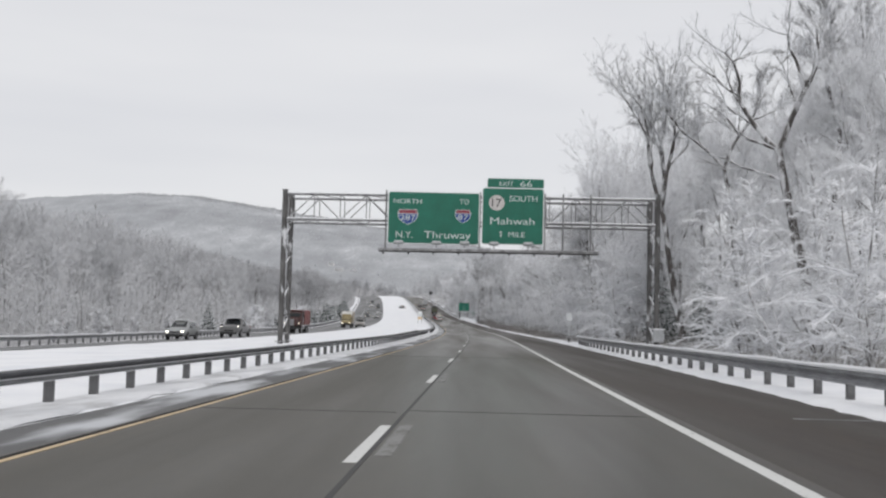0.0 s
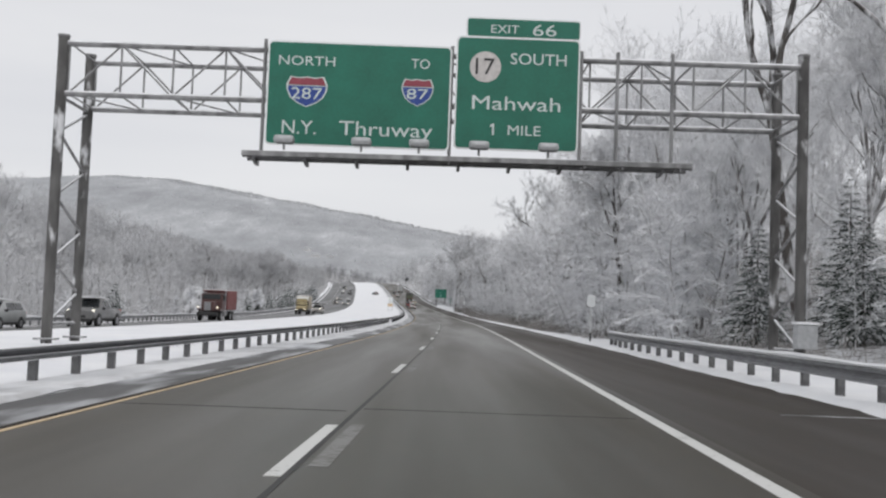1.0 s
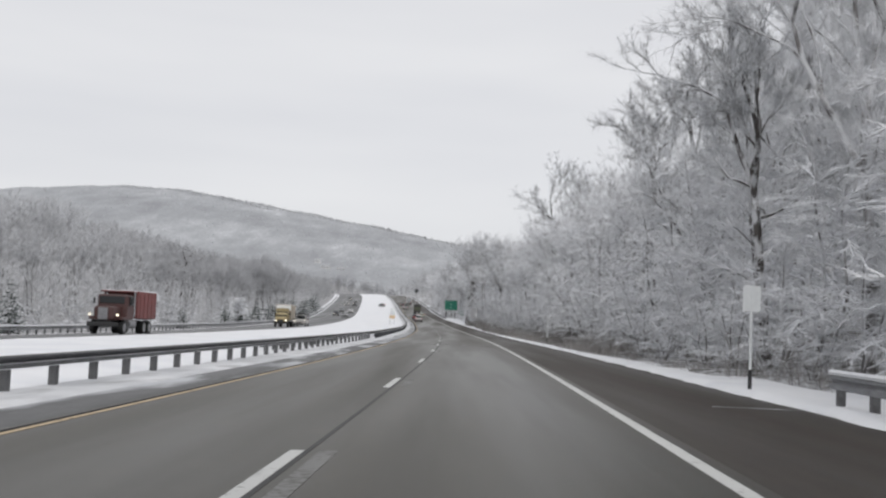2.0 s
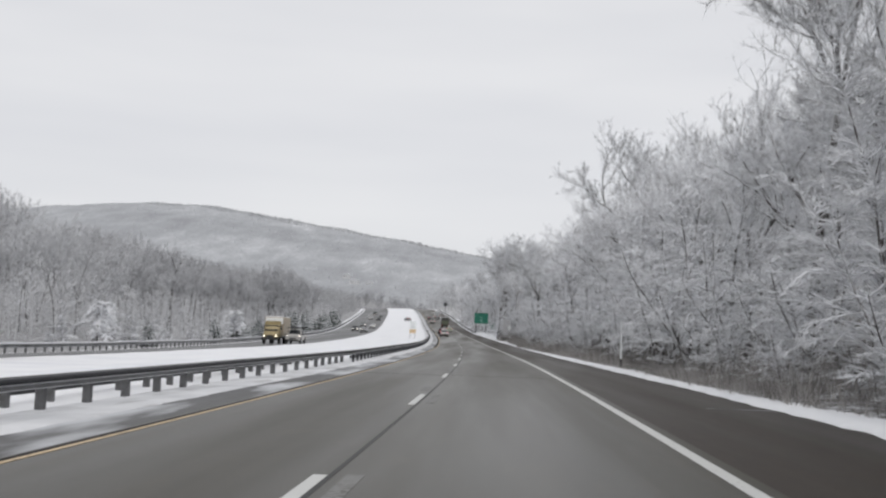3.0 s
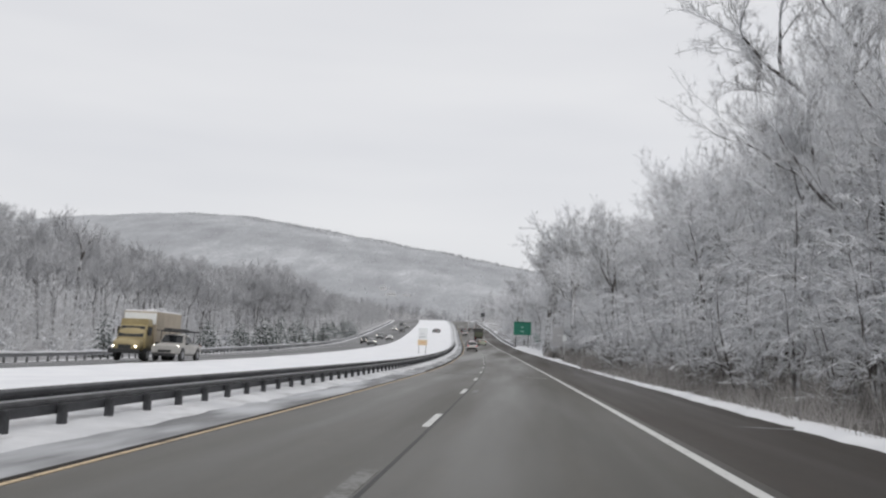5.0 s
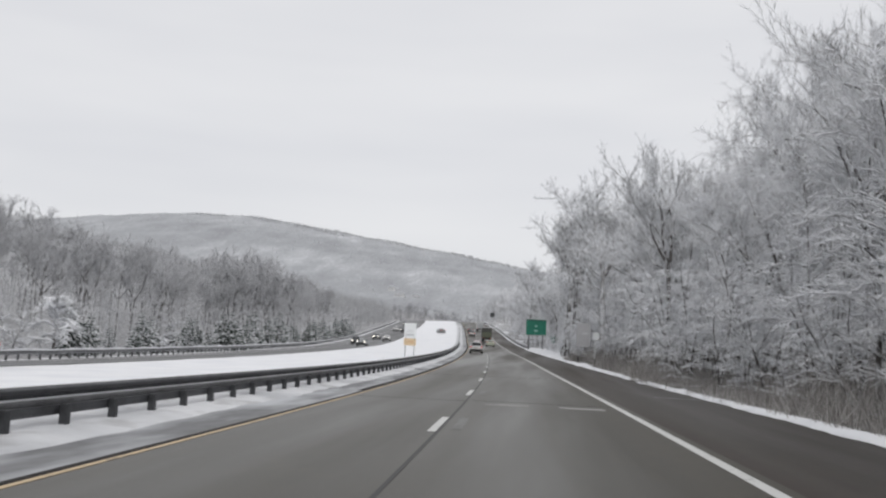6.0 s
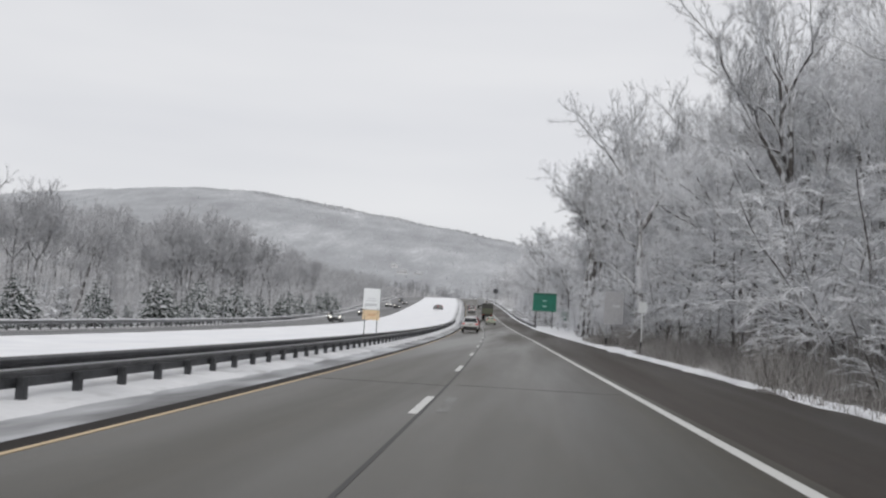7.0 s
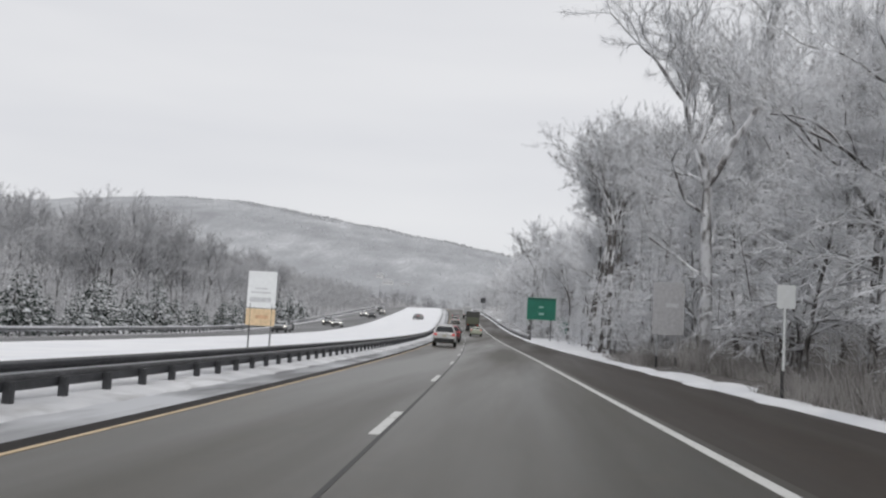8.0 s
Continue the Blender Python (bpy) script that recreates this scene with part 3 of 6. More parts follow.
def grow_spray(rng, h, start, limbs, spread, trunk_r, stems=1, rise=0.55, arch=0.16, subs=2, twigs=8, twig_len=0.5, twig_r=0.009, lean=0.12):
    """An understorey tree: level, arching limbs that carry flat sprays of twigs."""
    wood, boughs, ta, tb = [], [], [], []
    for st in range(stems):
        az0 = rng.uniform(0, 6.283)
        out = lean if stems == 1 else lean + 0.22
        d = unit(np.array([math.cos(az0) * out, math.sin(az0) * out, 1]))
        n, p = 9, np.zeros(3)
        pts = [p]
        top = h * rng.uniform(0.82, 1.0)
        for i in range(n):
            d = unit(d + np.array([rng.normal(0, 0.08), rng.normal(0, 0.08), 0.04]))
            p = p + d * top * 0.9 / n
            pts.append(p)
        rad = [trunk_r * (1 - 0.88 * (i / n)) + 0.01 for i in range(n + 1)]
        rad[0] *= 1.3
        wood += [(*pts[i], *pts[i + 1], rad[i], rad[i + 1]) for i in range(n)]
        for k in range(limbs):
            f = start + (1 - start) * (k + rng.uniform(0, 0.9)) / limbs
            i = min(n - 1, int(f * n))
            q = pts[i] + (pts[i + 1] - pts[i]) * (f * n - i)
            az = k * 2.4 + az0 + rng.uniform(-0.6, 0.6)
            reach = spread * h * (1.0 - 0.62 * f) * rng.uniform(0.6, 1.2)
            ld = unit(np.array([math.cos(az), math.sin(az), rise + 0.55 * f + rng.normal(0, 0.2)]))
            m = 6
            lr = max(0.014, rad[i] * 0.45)
            for j in range(m):
                ld = unit(ld + rng.normal(0, 0.2, 3) * np.array([1, 1, 0.7]) - np.array([0, 0, arch * (0.4 + 0.25 * j)]))
                q2 = q + ld * reach / m
                r0, r1 = lr * (1 - j / m) + 0.007, lr * (1 - (j + 1) / m) + 0.007
                (wood if r0 > 0.03 else boughs).append((*q, *q2, r0, r1))
                flat = unit(np.cross(ld, np.array([0, 0, 1.0])) + rng.normal(0, 0.15, 3))
                for e in range(subs):
                    side = flat * (1 if (e + j) % 2 else -1)
                    sd = unit(ld * rng.uniform(0.7, 1.1) + side * rng.uniform(0.6, 1.0) + np.array([0, 0, rng.normal(0.05, 0.16)]))
                    s0 = q + (q2 - q) * rng.uniform(0, 1)
                    slen = reach * (0.3 * (1 - j / m) + 0.12) * rng.uniform(0.6, 1.25)
                    s1 = s0 + sd * slen * 0.55
                    sd2 = unit(sd + rng.normal(0, 0.24, 3) - np.array([0, 0, 0.14]))
                    s2 = s1 + sd2 * slen * 0.45
                    boughs.append((*s0, *s1, r1 * 0.5 + 0.006, r1 * 0.25 + 0.006))
                    boughs.append((*s1, *s2, r1 * 0.25 + 0.006, 0.005))
                    for w in range(twigs):
                        t = rng.uniform(0.08, 1.0)
                        a = s0 + (s1 - s0) * t / 0.55 if t < 0.55 else s1 + (s2 - s1) * (t - 0.55) / 0.45
                        tilt = unit(np.cross(sd, np.array([0, 0, 1.0]))) * (1 if w % 2 else -1)
                        ta.append(a)
                        tb.append(a + unit(sd * 0.85 + tilt * rng.uniform(0.3, 0.9) + np.array([0, 0, rng.normal(0.02, 0.22)])) * twig_len * rng.uniform(0.4, 1.15))
                q = q2
            for w in range(twigs):
                ta.append(q - ld * rng.uniform(0, 0.5))
                tb.append(ta[-1] + unit(ld + rng.normal(0, 0.4, 3) * np.array([1, 1, 0.5])) * twig_len * rng.uniform(0.5, 1.1))
    ta, tb = np.array(ta), np.array(tb)
    return wood, boughs, ta, tb, twig_r * rng.uniform(0.6, 1.5, len(ta))


def grow_oak(rng, h, fork, trunk_r, levels, twigs, twig_len, twig_r, wide=0.5, stems=3, lean=(0, 0), skirts=2, bare=2):
    """A trunk that forks again and again into crooked limbs with a head of fine twigs; levels up to `bare` stay clean wood."""
    wood, boughs, ta, tb = [], [], [], []

    def shoots(p, q, d, count):
        for _ in range(count):
            s = p + (q - p) * rng.uniform(0, 1)
            e = unit(d * 0.75 + rng.normal(0, 0.6, 3) + np.array([0, 0, 0.12]))
            ta.append(s)
            tb.append(s + e * twig_len * rng.uniform(0.4, 1.2))

    def branch(p, d, length, rad, level):
        m = 4 if level < 3 else (3 if level < levels else 2)
        for j in range(m):
            d = unit(d + rng.normal(0, 0.1 + 0.045 * level, 3) + np.array([0, 0, 0.06]))
            q = p + d * length / m
            r0, r1 = rad * (1 - 0.4 * j / m), rad * (1 - 0.4 * (j + 1) / m)
            (wood if level < 3 else boughs).append((*p, *q, max(r0, 0.009), max(r1, 0.007)))
            if level > bare:
                shoots(p, q, d, twigs if level > 3 else twigs // 2)
            if 0 < level < levels and j < m - 1 and (j or level > 2):
                fan(q, d, length * 0.56, r1 * 0.48, level + 1, 1)
            p = q
        if level == levels:
            shoots(p - d * length * 0.4, p, d, twigs)
        else:
            fan(p, d, length * rng.uniform(0.62, 0.74), rad * 0.52, level + 1, 2)

    def fan(p, d, length, rad, level, count):
        turn = rng.uniform(0, 6.283)
        for k in range(count):
            az = turn + k * 6.283 / count + rng.uniform(-0.5, 0.5)
            side = np.array([math.cos(az), math.sin(az), rng.uniform(-0.1, 0.25)])
            branch(p, unit(d + side * wide * rng.uniform(0.7, 1.35)), length * rng.uniform(0.85, 1.12), rad, level)

    foot, up = np.zeros(3), unit(np.array([lean[0] + rng.normal(0, 0.03), lean[1] + rng.normal(0, 0.03), 1]))
    m = 6
    for j in range(m):
        up = unit(up + rng.normal(0, 0.04, 3))
        top = foot + up * h * fork / m
        wood.append((*foot, *top, trunk_r * (1.3 if j == 0 else 1 - 0.05 * j), trunk_r * (1 - 0.05 * (j + 1))))
        foot = top
        if j >= m - skirts:
            az = rng.uniform(0, 6.283)
            branch(foot, unit(np.array([math.cos(az), math.sin(az), 0.35])), h * 0.17, trunk_r * 0.3, 2)
    fan(foot, up, h * (1 - fork) * 0.4, trunk_r * 0.64, 1, stems)
    ta, tb = np.array(ta), np.array(tb)
    return wood, boughs, ta, tb, twig_r * rng.uniform(0.6, 1.5, len(ta))


def broadleaf(name, label, group, seed, wood_mat, twig_mat, spray=False, load=0.0, depth=0.012, **kw):
    rng = np.random.default_rng(seed)
    wood, boughs, ta, tb, r = grow_spray(rng, **kw) if spray else grow_oak(rng, **kw)
    ob = thing(name, label, "tree", group)
    co, fc = tubes(wood, 6)
    mesh_part("trunk", co.tolist(), fc, wood_mat, ob, smooth=True)
    c1, f1 = tubes(boughs, 3)
    c2, f2 = spikes(ta, tb, r)
    off = len(c1)
    crown = mesh_part("crown", np.concatenate([c1, c2]).tolist(), f1 + [[i + off for i in q] for q in f2], twig_mat, ob)
    crown["label"] = "bare boughs and twigs under snow"
    if load:
        c3, f3 = tubes(ridges(rng, wood + boughs, load, depth), 4)
        tagged(mesh_part("snow_load", c3.tolist(), f3, BOUGH_SNOW, ob), "snow lying along the boughs", kind="stuff")
    return ob


def conifer(name, label, group, seed, h, spread, tiers, per_tier, sprays, needle_mat, wood_mat, fine=1.0):
    rng = np.random.default_rng(seed)
    ob = thing(name, label, "tree", group)
    co, fc = tubes([(0, 0, -0.3, 0, 0, h * 0.6, 0.09 + h * 0.008, 0.05), (0, 0, h * 0.6, 0, 0, h, 0.05, 0.01)], 6)
    mesh_part("trunk", co.tolist(), fc, wood_mat, ob)
    a, b, r = [], [], []
    for t in range(tiers):
        f = (t + 0.4) / tiers
        z = h * (0.06 + 0.92 * f)
        reach = spread * (1 - f) ** 0.85 + 0.12
        for k in range(per_tier):
            az = rng.uniform(0, 6.283)
            d = np.array([math.cos(az), math.sin(az), rng.uniform(-0.3, 0.1)])
            tip = np.array([0, 0, z]) + d * reach * rng.uniform(0.65, 1.1)
            for _ in range(sprays):
                q = np.array([0, 0, z]) + (tip - np.array([0, 0, z])) * rng.uniform(0.2, 1)
                e = unit(d + rng.normal(0, 0.5, 3) * np.array([1, 1, 0.5]) + np.array([0, 0, -0.25]))
                a.append(q)
                b.append(q + e * reach * rng.uniform(0.25, 0.5) * fine ** 0.4)
                r.append(fine * (0.04 + 0.045 * reach * rng.uniform(0.5, 1.3)))
    c, f_ = spikes(np.array(a), np.array(b), np.array(r))
    mesh_part("needles", c.tolist(), f_, needle_mat, ob)
    return ob


def scatter(proto, rng, spots):
    """Copies of tree prototypes at (r, y, scale, which, turn); each prototype stands at the first spot that it gets."""
    for r, y, s, k, *turn in spots:
        ob = proto[k]
        a = turn[0] if turn else rng.uniform(0, 6.283)
        m = Matrix.Translation(on_land(r, y, -0.1)) @ Matrix.Rotation(a, 4, "Z") @ Matrix.Diagonal((s * rng.uniform(0.92, 1.08), s * rng.uniform(0.92, 1.08), s, 1))
        if ob in PLANTED:
            copy_thing(ob, Matrix()).matrix_basis = m
        else:
            ob.matrix_basis = m
            PLANTED.append(ob)


RNG = np.random.default_rng(11)
PLANTED = []


def stand(name, label, group, seed, count, wood_mat, twig_mat, h, **kw):
    return [broadleaf(name, label, group, seed + i, wood_mat, twig_mat, h=h * (1 + 0.04 * i), **kw) for i in range(count)]


def near_x(x, y):
    """Metres to the right of the edge line for a place x, y."""
    return x - float(line_x(y))


ROAD_TREES, FAR_TREES = "roadside trees", "trees of the far wood"
canopy = stand("tall_tree", "tall leafless tree with a hazy head of frosted twigs", ROAD_TREES, 20, 4, BARK, TWIG_TOP, 18, fork=0.34, trunk_r=0.2, levels=5, twigs=5, twig_len=0.6, twig_r=0.0085, wide=0.44)
back = stand("tall_tree", "tall leafless tree deep in the snowy wood", ROAD_TREES, 30, 3, BARK, TWIG_TOP, 18, fork=0.32, trunk_r=0.18, levels=4, twigs=9, twig_len=0.9, twig_r=0.013, wide=0.48)
mid = stand("snowy_tree", "slender broadleaf tree with snow along every level bough", ROAD_TREES, 40, 4, BARK, TWIG, 12.5, spray=True, load=0.85, depth=0.02, start=0.14, limbs=26, spread=0.34, trunk_r=0.1, subs=3, twigs=5, twig_len=0.62)
edge_trees = stand("snowy_tree", "young many-stemmed tree, its arching sprays loaded with snow", ROAD_TREES, 50, 4, BARK, TWIG, 8.0, spray=True, load=0.85, depth=0.013, start=0.2, limbs=13, spread=0.42, trunk_r=0.055, stems=2, twigs=7, twig_len=0.5, twig_r=0.008)
low = stand("snowy_shrub", "leafless roadside shrub bent under fresh snow", "roadside shrubs", 60, 3, BARK, TWIG, 4.2, spray=True, load=0.7, depth=0.013, start=0.05, limbs=8, spread=0.5, trunk_r=0.03, stems=3, twigs=6, twig_len=0.4, twig_r=0.007)

spots_can, spots_back, spots_mid, spots_edge, spots_low = [], [], [], [], []
for y in np.arange(36, 345, 5.0):
    spots_can.append((RNG.uniform(11.2, 14.2), y + RNG.uniform(-2, 2), RNG.uniform(0.72, 0.92), int(RNG.integers(4))))
for y in np.arange(40, 560, 4.6):
    spots_back.append((RNG.uniform(15.5, 26), y + RNG.uniform(-2.5, 2.5), RNG.uniform(0.85, 1.08), int(RNG.integers(3))))
for y in np.arange(345, 560, 4.0):
    spots_back.append((RNG.uniform(9.5, 14), y + RNG.uniform(-2, 2), RNG.uniform(0.75, 1.0), int(RNG.integers(3))))
for y in np.arange(30, 430, 3.6):
    spots_mid.append((RNG.uniform(8.8, 11.6), y + RNG.uniform(-1.5, 1.5), RNG.uniform(0.72, 1.08), int(RNG.integers(4))))
for y in np.arange(30, 345, 3.1):
    spots_edge.append((RNG.uniform(7.4, 8.9), y + RNG.uniform(-1.2, 1.2), RNG.uniform(0.55, 1.05), int(RNG.integers(4))))
for y in np.concatenate([np.arange(30, 140, 4.2), np.arange(140, 312, 12.0)]):
    spots_low.append((RNG.uniform(6.3, 7.6) + max(0.0, float(verge(y))) * 0.6, y + RNG.uniform(-1.2, 1.2), RNG.uniform(0.4, 0.85), int(RNG.integers(3))))


def clear_of_signs(spots):
    """Nothing in front of the far green sign, on the gantry's foot or in the brush at the small signs."""
    return [q for q in spots if not (335 < q[1] < 404 and q[0] < 12.0) and not (46 < q[1] < 69 and q[0] < 10.5) and not (66 < q[1] < 81 and q[0] < 13.5) and not (268 < q[1] < 316 and q[0] < 8.6) and not (78 < q[1] < 92 and q[0] < 6.9)]


# the wood round the gantry took the storm full on and is whiter than the rest
canopy_white = stand("tall_tree", "tall leafless tree plastered white by the snowstorm", ROAD_TREES, 24, 2, BARK_WHITE, TWIG_WHITE, 18, fork=0.34, trunk_r=0.19, levels=5, twigs=5, twig_len=0.6, twig_r=0.0085, wide=0.44)
mid_white = stand("snowy_tree", "slender broadleaf tree thickly coated in fresh snow", ROAD_TREES, 44, 3, BARK_WHITE, TWIG_WHITE, 12.5, spray=True, load=0.95, depth=0.022, start=0.14, limbs=26, spread=0.34, trunk_r=0.09, subs=3, twigs=5, twig_len=0.62)
edge_white = stand("snowy_tree", "young many-stemmed tree white with clinging snow", ROAD_TREES, 54, 3, BARK_WHITE, TWIG_WHITE, 8.0, spray=True, load=0.95, depth=0.018, start=0.1, limbs=14, spread=0.42, trunk_r=0.05, stems=2, twigs=8, twig_len=0.5, twig_r=0.008)
for proto, spots in ((canopy_white, spots_can + spots_back), (mid_white, spots_mid), (edge_white, spots_edge)):
    scatter(proto, RNG, [(r, y, s * (0.66 if y < 66 and proto is mid_white else 1.0), k % len(proto)) for r, y, s, k in clear_of_signs(spots) if (62 if proto is canopy_white and r < 16 else 0) < y < 122])
scatter(canopy_white, RNG, [(near_x(14.9, 95), 95, 1.06, 0), (near_x(18.9, 105), 105, 1.2, 1), (near_x(23, 110), 110, 1.22, 0)])
spots_can, spots_back, spots_mid, spots_edge = ([q for q in spots if q[1] >= 122] for spots in (spots_can, spots_back, spots_mid, spots_edge))
for proto, spots in ((canopy, spots_can), (back, spots_back), (mid, spots_mid), (edge_trees, spots_edge), (low, spots_low)):
    scatter(proto, RNG, clear_of_signs(spots))
scatter(low, RNG, [(RNG.uniform(8.2, 11.5), y + RNG.uniform(-1, 1), RNG.uniform(0.5, 1.05), int(RNG.integers(3))) for y in np.arange(312, 398, 2.4)])

# trees that stand out by themselves
fan_tree = [broadleaf("tall_tree", "slender tree whose leaning trunk opens into a narrow fan", ROAD_TREES, 142, BARK, TWIG_OPEN, h=23, fork=0.46, trunk_r=0.27, levels=5, twigs=4, twig_len=0.6, twig_r=0.0085, wide=0.3, lean=(-0.2, 0.0), skirts=0)]
scatter(fan_tree, RNG, [(near_x(16.4, 75), 75, 0.94, 0, 0.0)])
forked = stand("tall_tree", "tall old tree whose dark trunk forks high above the snow", ROAD_TREES, 150, 3, BARK, TWIG_OPEN, 22, fork=0.46, trunk_r=0.3, levels=5, twigs=5, twig_len=0.62, twig_r=0.009, wide=0.42)
scatter(forked, RNG, [(near_x(16.6, 131), 131, 1.08, 0), (near_x(20.2, 212.5), 212.5, 1.08, 2), (near_x(12.2, 264), 264, 0.7, 1), (near_x(15.6, 268), 268, 0.72, 0),
                      (near_x(10.2, 357), 357, 1.05, 1), (near_x(12.4, 363), 363, 1.08, 0), (near_x(9.0, 362), 362, 1.0, 2), (near_x(13.6, 352), 352, 1.0, 2), (near_x(13.6, 101), 101, 0.66, 0)])
broad = [broadleaf("tall_tree", "big old tree with a wide dark-limbed crown over the wood", ROAD_TREES, 183, BARK_WHITE, TWIG_OPEN, h=22, fork=0.44, trunk_r=0.34, levels=5, twigs=5, twig_len=0.65, twig_r=0.0095, wide=0.52, skirts=4)]
scatter(broad, RNG, [(near_x(10.2, 307.5), 307.5, 1.0, 0, 0.4), (near_x(14.5, 316), 316, 0.95, 0, 2.6)])
thin_tree = stand("tall_tree", "thin dark-trunked tree with a small open head", ROAD_TREES, 160, 2, BARK, TWIG_OPEN, 21, fork=0.54, trunk_r=0.2, levels=4, twigs=9, twig_len=0.8, twig_r=0.012, wide=0.4, stems=2, skirts=0)
scatter(thin_tree, RNG, [(near_x(14.4, 132), 132, 0.86, 1), (near_x(15.2, 134), 134, 0.92, 0), (near_x(3.4, 427), 427, 0.98, 0), (near_x(4.7, 430), 430, 0.95, 1), (near_x(1.1, 425), 425, 0.93, 1), (near_x(7.4, 334), 334, 0.9, 0), (near_x(7.0, 338), 338, 0.92, 1), (near_x(10.4, 368), 368, 1.0, 1), (near_x(19.5, 71.8), 71.8, 1.0, 1), (near_x(21.2, 61.3), 61.3, 1.05, 0),
                         (near_x(6.9, 351), 351, 1.08, 1), (near_x(8.4, 355), 355, 1.12, 0), (near_x(7.8, 371), 371, 1.1, 0), (near_x(9.6, 347), 347, 1.05, 1)])
gaunt = [broadleaf("gaunt_tree", "gaunt old leaning tree with dark crooked limbs and few twigs", ROAD_TREES, 171, BARK, TWIG_OPEN, h=22, fork=0.5, trunk_r=0.32, levels=4, twigs=4, twig_len=0.8, twig_r=0.01, wide=0.62, lean=(-0.26, 0.1), stems=2, skirts=3, bare=3)]
scatter(gaunt, RNG, [(near_x(20.6, 59.5), 59.5, 1.0, 0, 0.0)])

# the wood beyond the opposite carriageway; its haze is mixed into bark and twig colours
dark_left = stand("bare_tree", "leafless tree in haze-grey colours in the wood beyond the far carriageway", FAR_TREES, 80, 4, BARK_FAR, TWIG_LEFT, 18, fork=0.4, trunk_r=0.19, levels=4, twigs=9, twig_len=0.95, twig_r=0.016, wide=0.42)
spots = []
for y in np.arange(100, 560, 8.0):
    for r0, tall_ in ((-57, 0.8), (-66, 0.92), (-76, 0.96)):
        spots.append((r0 + RNG.uniform(-4, 4), y + RNG.uniform(-4, 4), tall_ * RNG.uniform(0.78, 1.05), int(RNG.integers(4))))
pale_left = stand("bare_tree", "hoary tree in haze-pale colours in the wood beyond the far carriageway", FAR_TREES, 84, 3, BARK_FAR, TWIG_MIST, 18, fork=0.36, trunk_r=0.15, levels=4, twigs=10, twig_len=1.0, twig_r=0.015, wide=0.44)
scatter(pale_left, RNG, [(r, y, s, k % 3) for r, y, s, k in spots if y < 265])
scatter(dark_left, RNG, [q for q in spots if q[1] >= 265] + [(-52.5 - 2.5 * (i % 3), 384 + 4.6 * i + RNG.uniform(-1, 1), RNG.uniform(0.9, 1.08), i % 4) for i in range(13)])
snag = stand("snag", "dark leaning trunk with a few broken limbs in the far wood", FAR_TREES, 76, 2, BARK, TWIG_LEFT, 15, fork=0.6, trunk_r=0.2, levels=3, twigs=6, twig_len=0.8, twig_r=0.014, wide=0.45, stems=2, skirts=1, lean=(0.12, 0.0))
scatter(snag, RNG, [(near_x(x, y), y, s, k) for x, y, s, k in ((-57.0, 291, 1.2, 0), (-60.5, 274, 1.15, 1), (-60.4, 355, 1.0, 1), (-65, 338, 1.2, 0), (-60.5, 400, 1.0, 0), (-61.8, 376, 0.85, 1), (-59, 205, 1.0, 0), (-58, 232, 0.9, 1), (-62, 317, 0.8, 0), (-63, 428, 1.1, 1))])
left_low = stand("snowy_bush", "low bush loaded with snow behind the far guard rail", "bushes along the far rail", 90, 2, BARK_FAR, TWIG_MIST, 4.2, spray=True, load=0.9, depth=0.05, start=0.06, limbs=9, spread=0.5, trunk_r=0.05, stems=2, twigs=5, twig_len=0.5, twig_r=0.02)
scatter(left_low, RNG, [(RNG.uniform(-48, -43.5), y + RNG.uniform(-2, 2), RNG.uniform(0.5, 1.1), int(RNG.integers(2))) for y in np.arange(100, 280, 8.0)] + [(near_x(-39.5, 219), 219, 1.1, 0), (near_x(-42.5, 312), 312, 1.1, 0)])

bowed = [broadleaf("bowed_tree", "low tree bowed wide under heavy snow behind the far rail", FAR_TREES, 131, BARK, TWIG_WHITE, spray=True, load=1.0, depth=0.09, h=6.8, start=0.25, limbs=15, spread=0.62, trunk_r=0.13, arch=0.42, subs=3, twigs=8, twig_len=0.6, twig_r=0.03)]
scatter(bowed, RNG, [(near_x(-41.8, 281), 281, 1.0, 0, 0.0), (near_x(-41.6, 213), 213, 0.95, 0, 2.0), (near_x(-45, 226), 226, 0.75, 0, 4.0)])

firs = [conifer("young_fir", "young fir with snow lying on its boughs", "row of firs", 100 + i, 4.6 + 0.7 * i, 1.8, 13, 14, 7, NEEDLE, BARK, 0.9) for i in range(3)]
spots = []
for y in np.arange(286, 505, 3.0):
    if RNG.uniform() < 0.9:
        spots.append((RNG.uniform(-45, -41.8), y + RNG.uniform(-2, 2), RNG.uniform(0.55, 1.25), int(RNG.integers(3))))
spots += [(-43.5, 158, 0.9, 2), (-43, 221, 0.7, 1), (-44.5, 288, 0.8, 0), (-44, 262, 0.9, 2)]
scatter(firs, RNG, spots)
spruce = [conifer("spruce", "dark green spruce with snow on its boughs", "roadside spruces", 120 + i, 8.0 + i, 2.2, 22, 16, 16, NEEDLE, BARK, 0.38) for i in range(2)]
scatter(spruce, RNG, [(10.4, 78, 0.72, 0), (13.4, 75, 0.8, 1), (12.6, 71.5, 0.7, 0)])

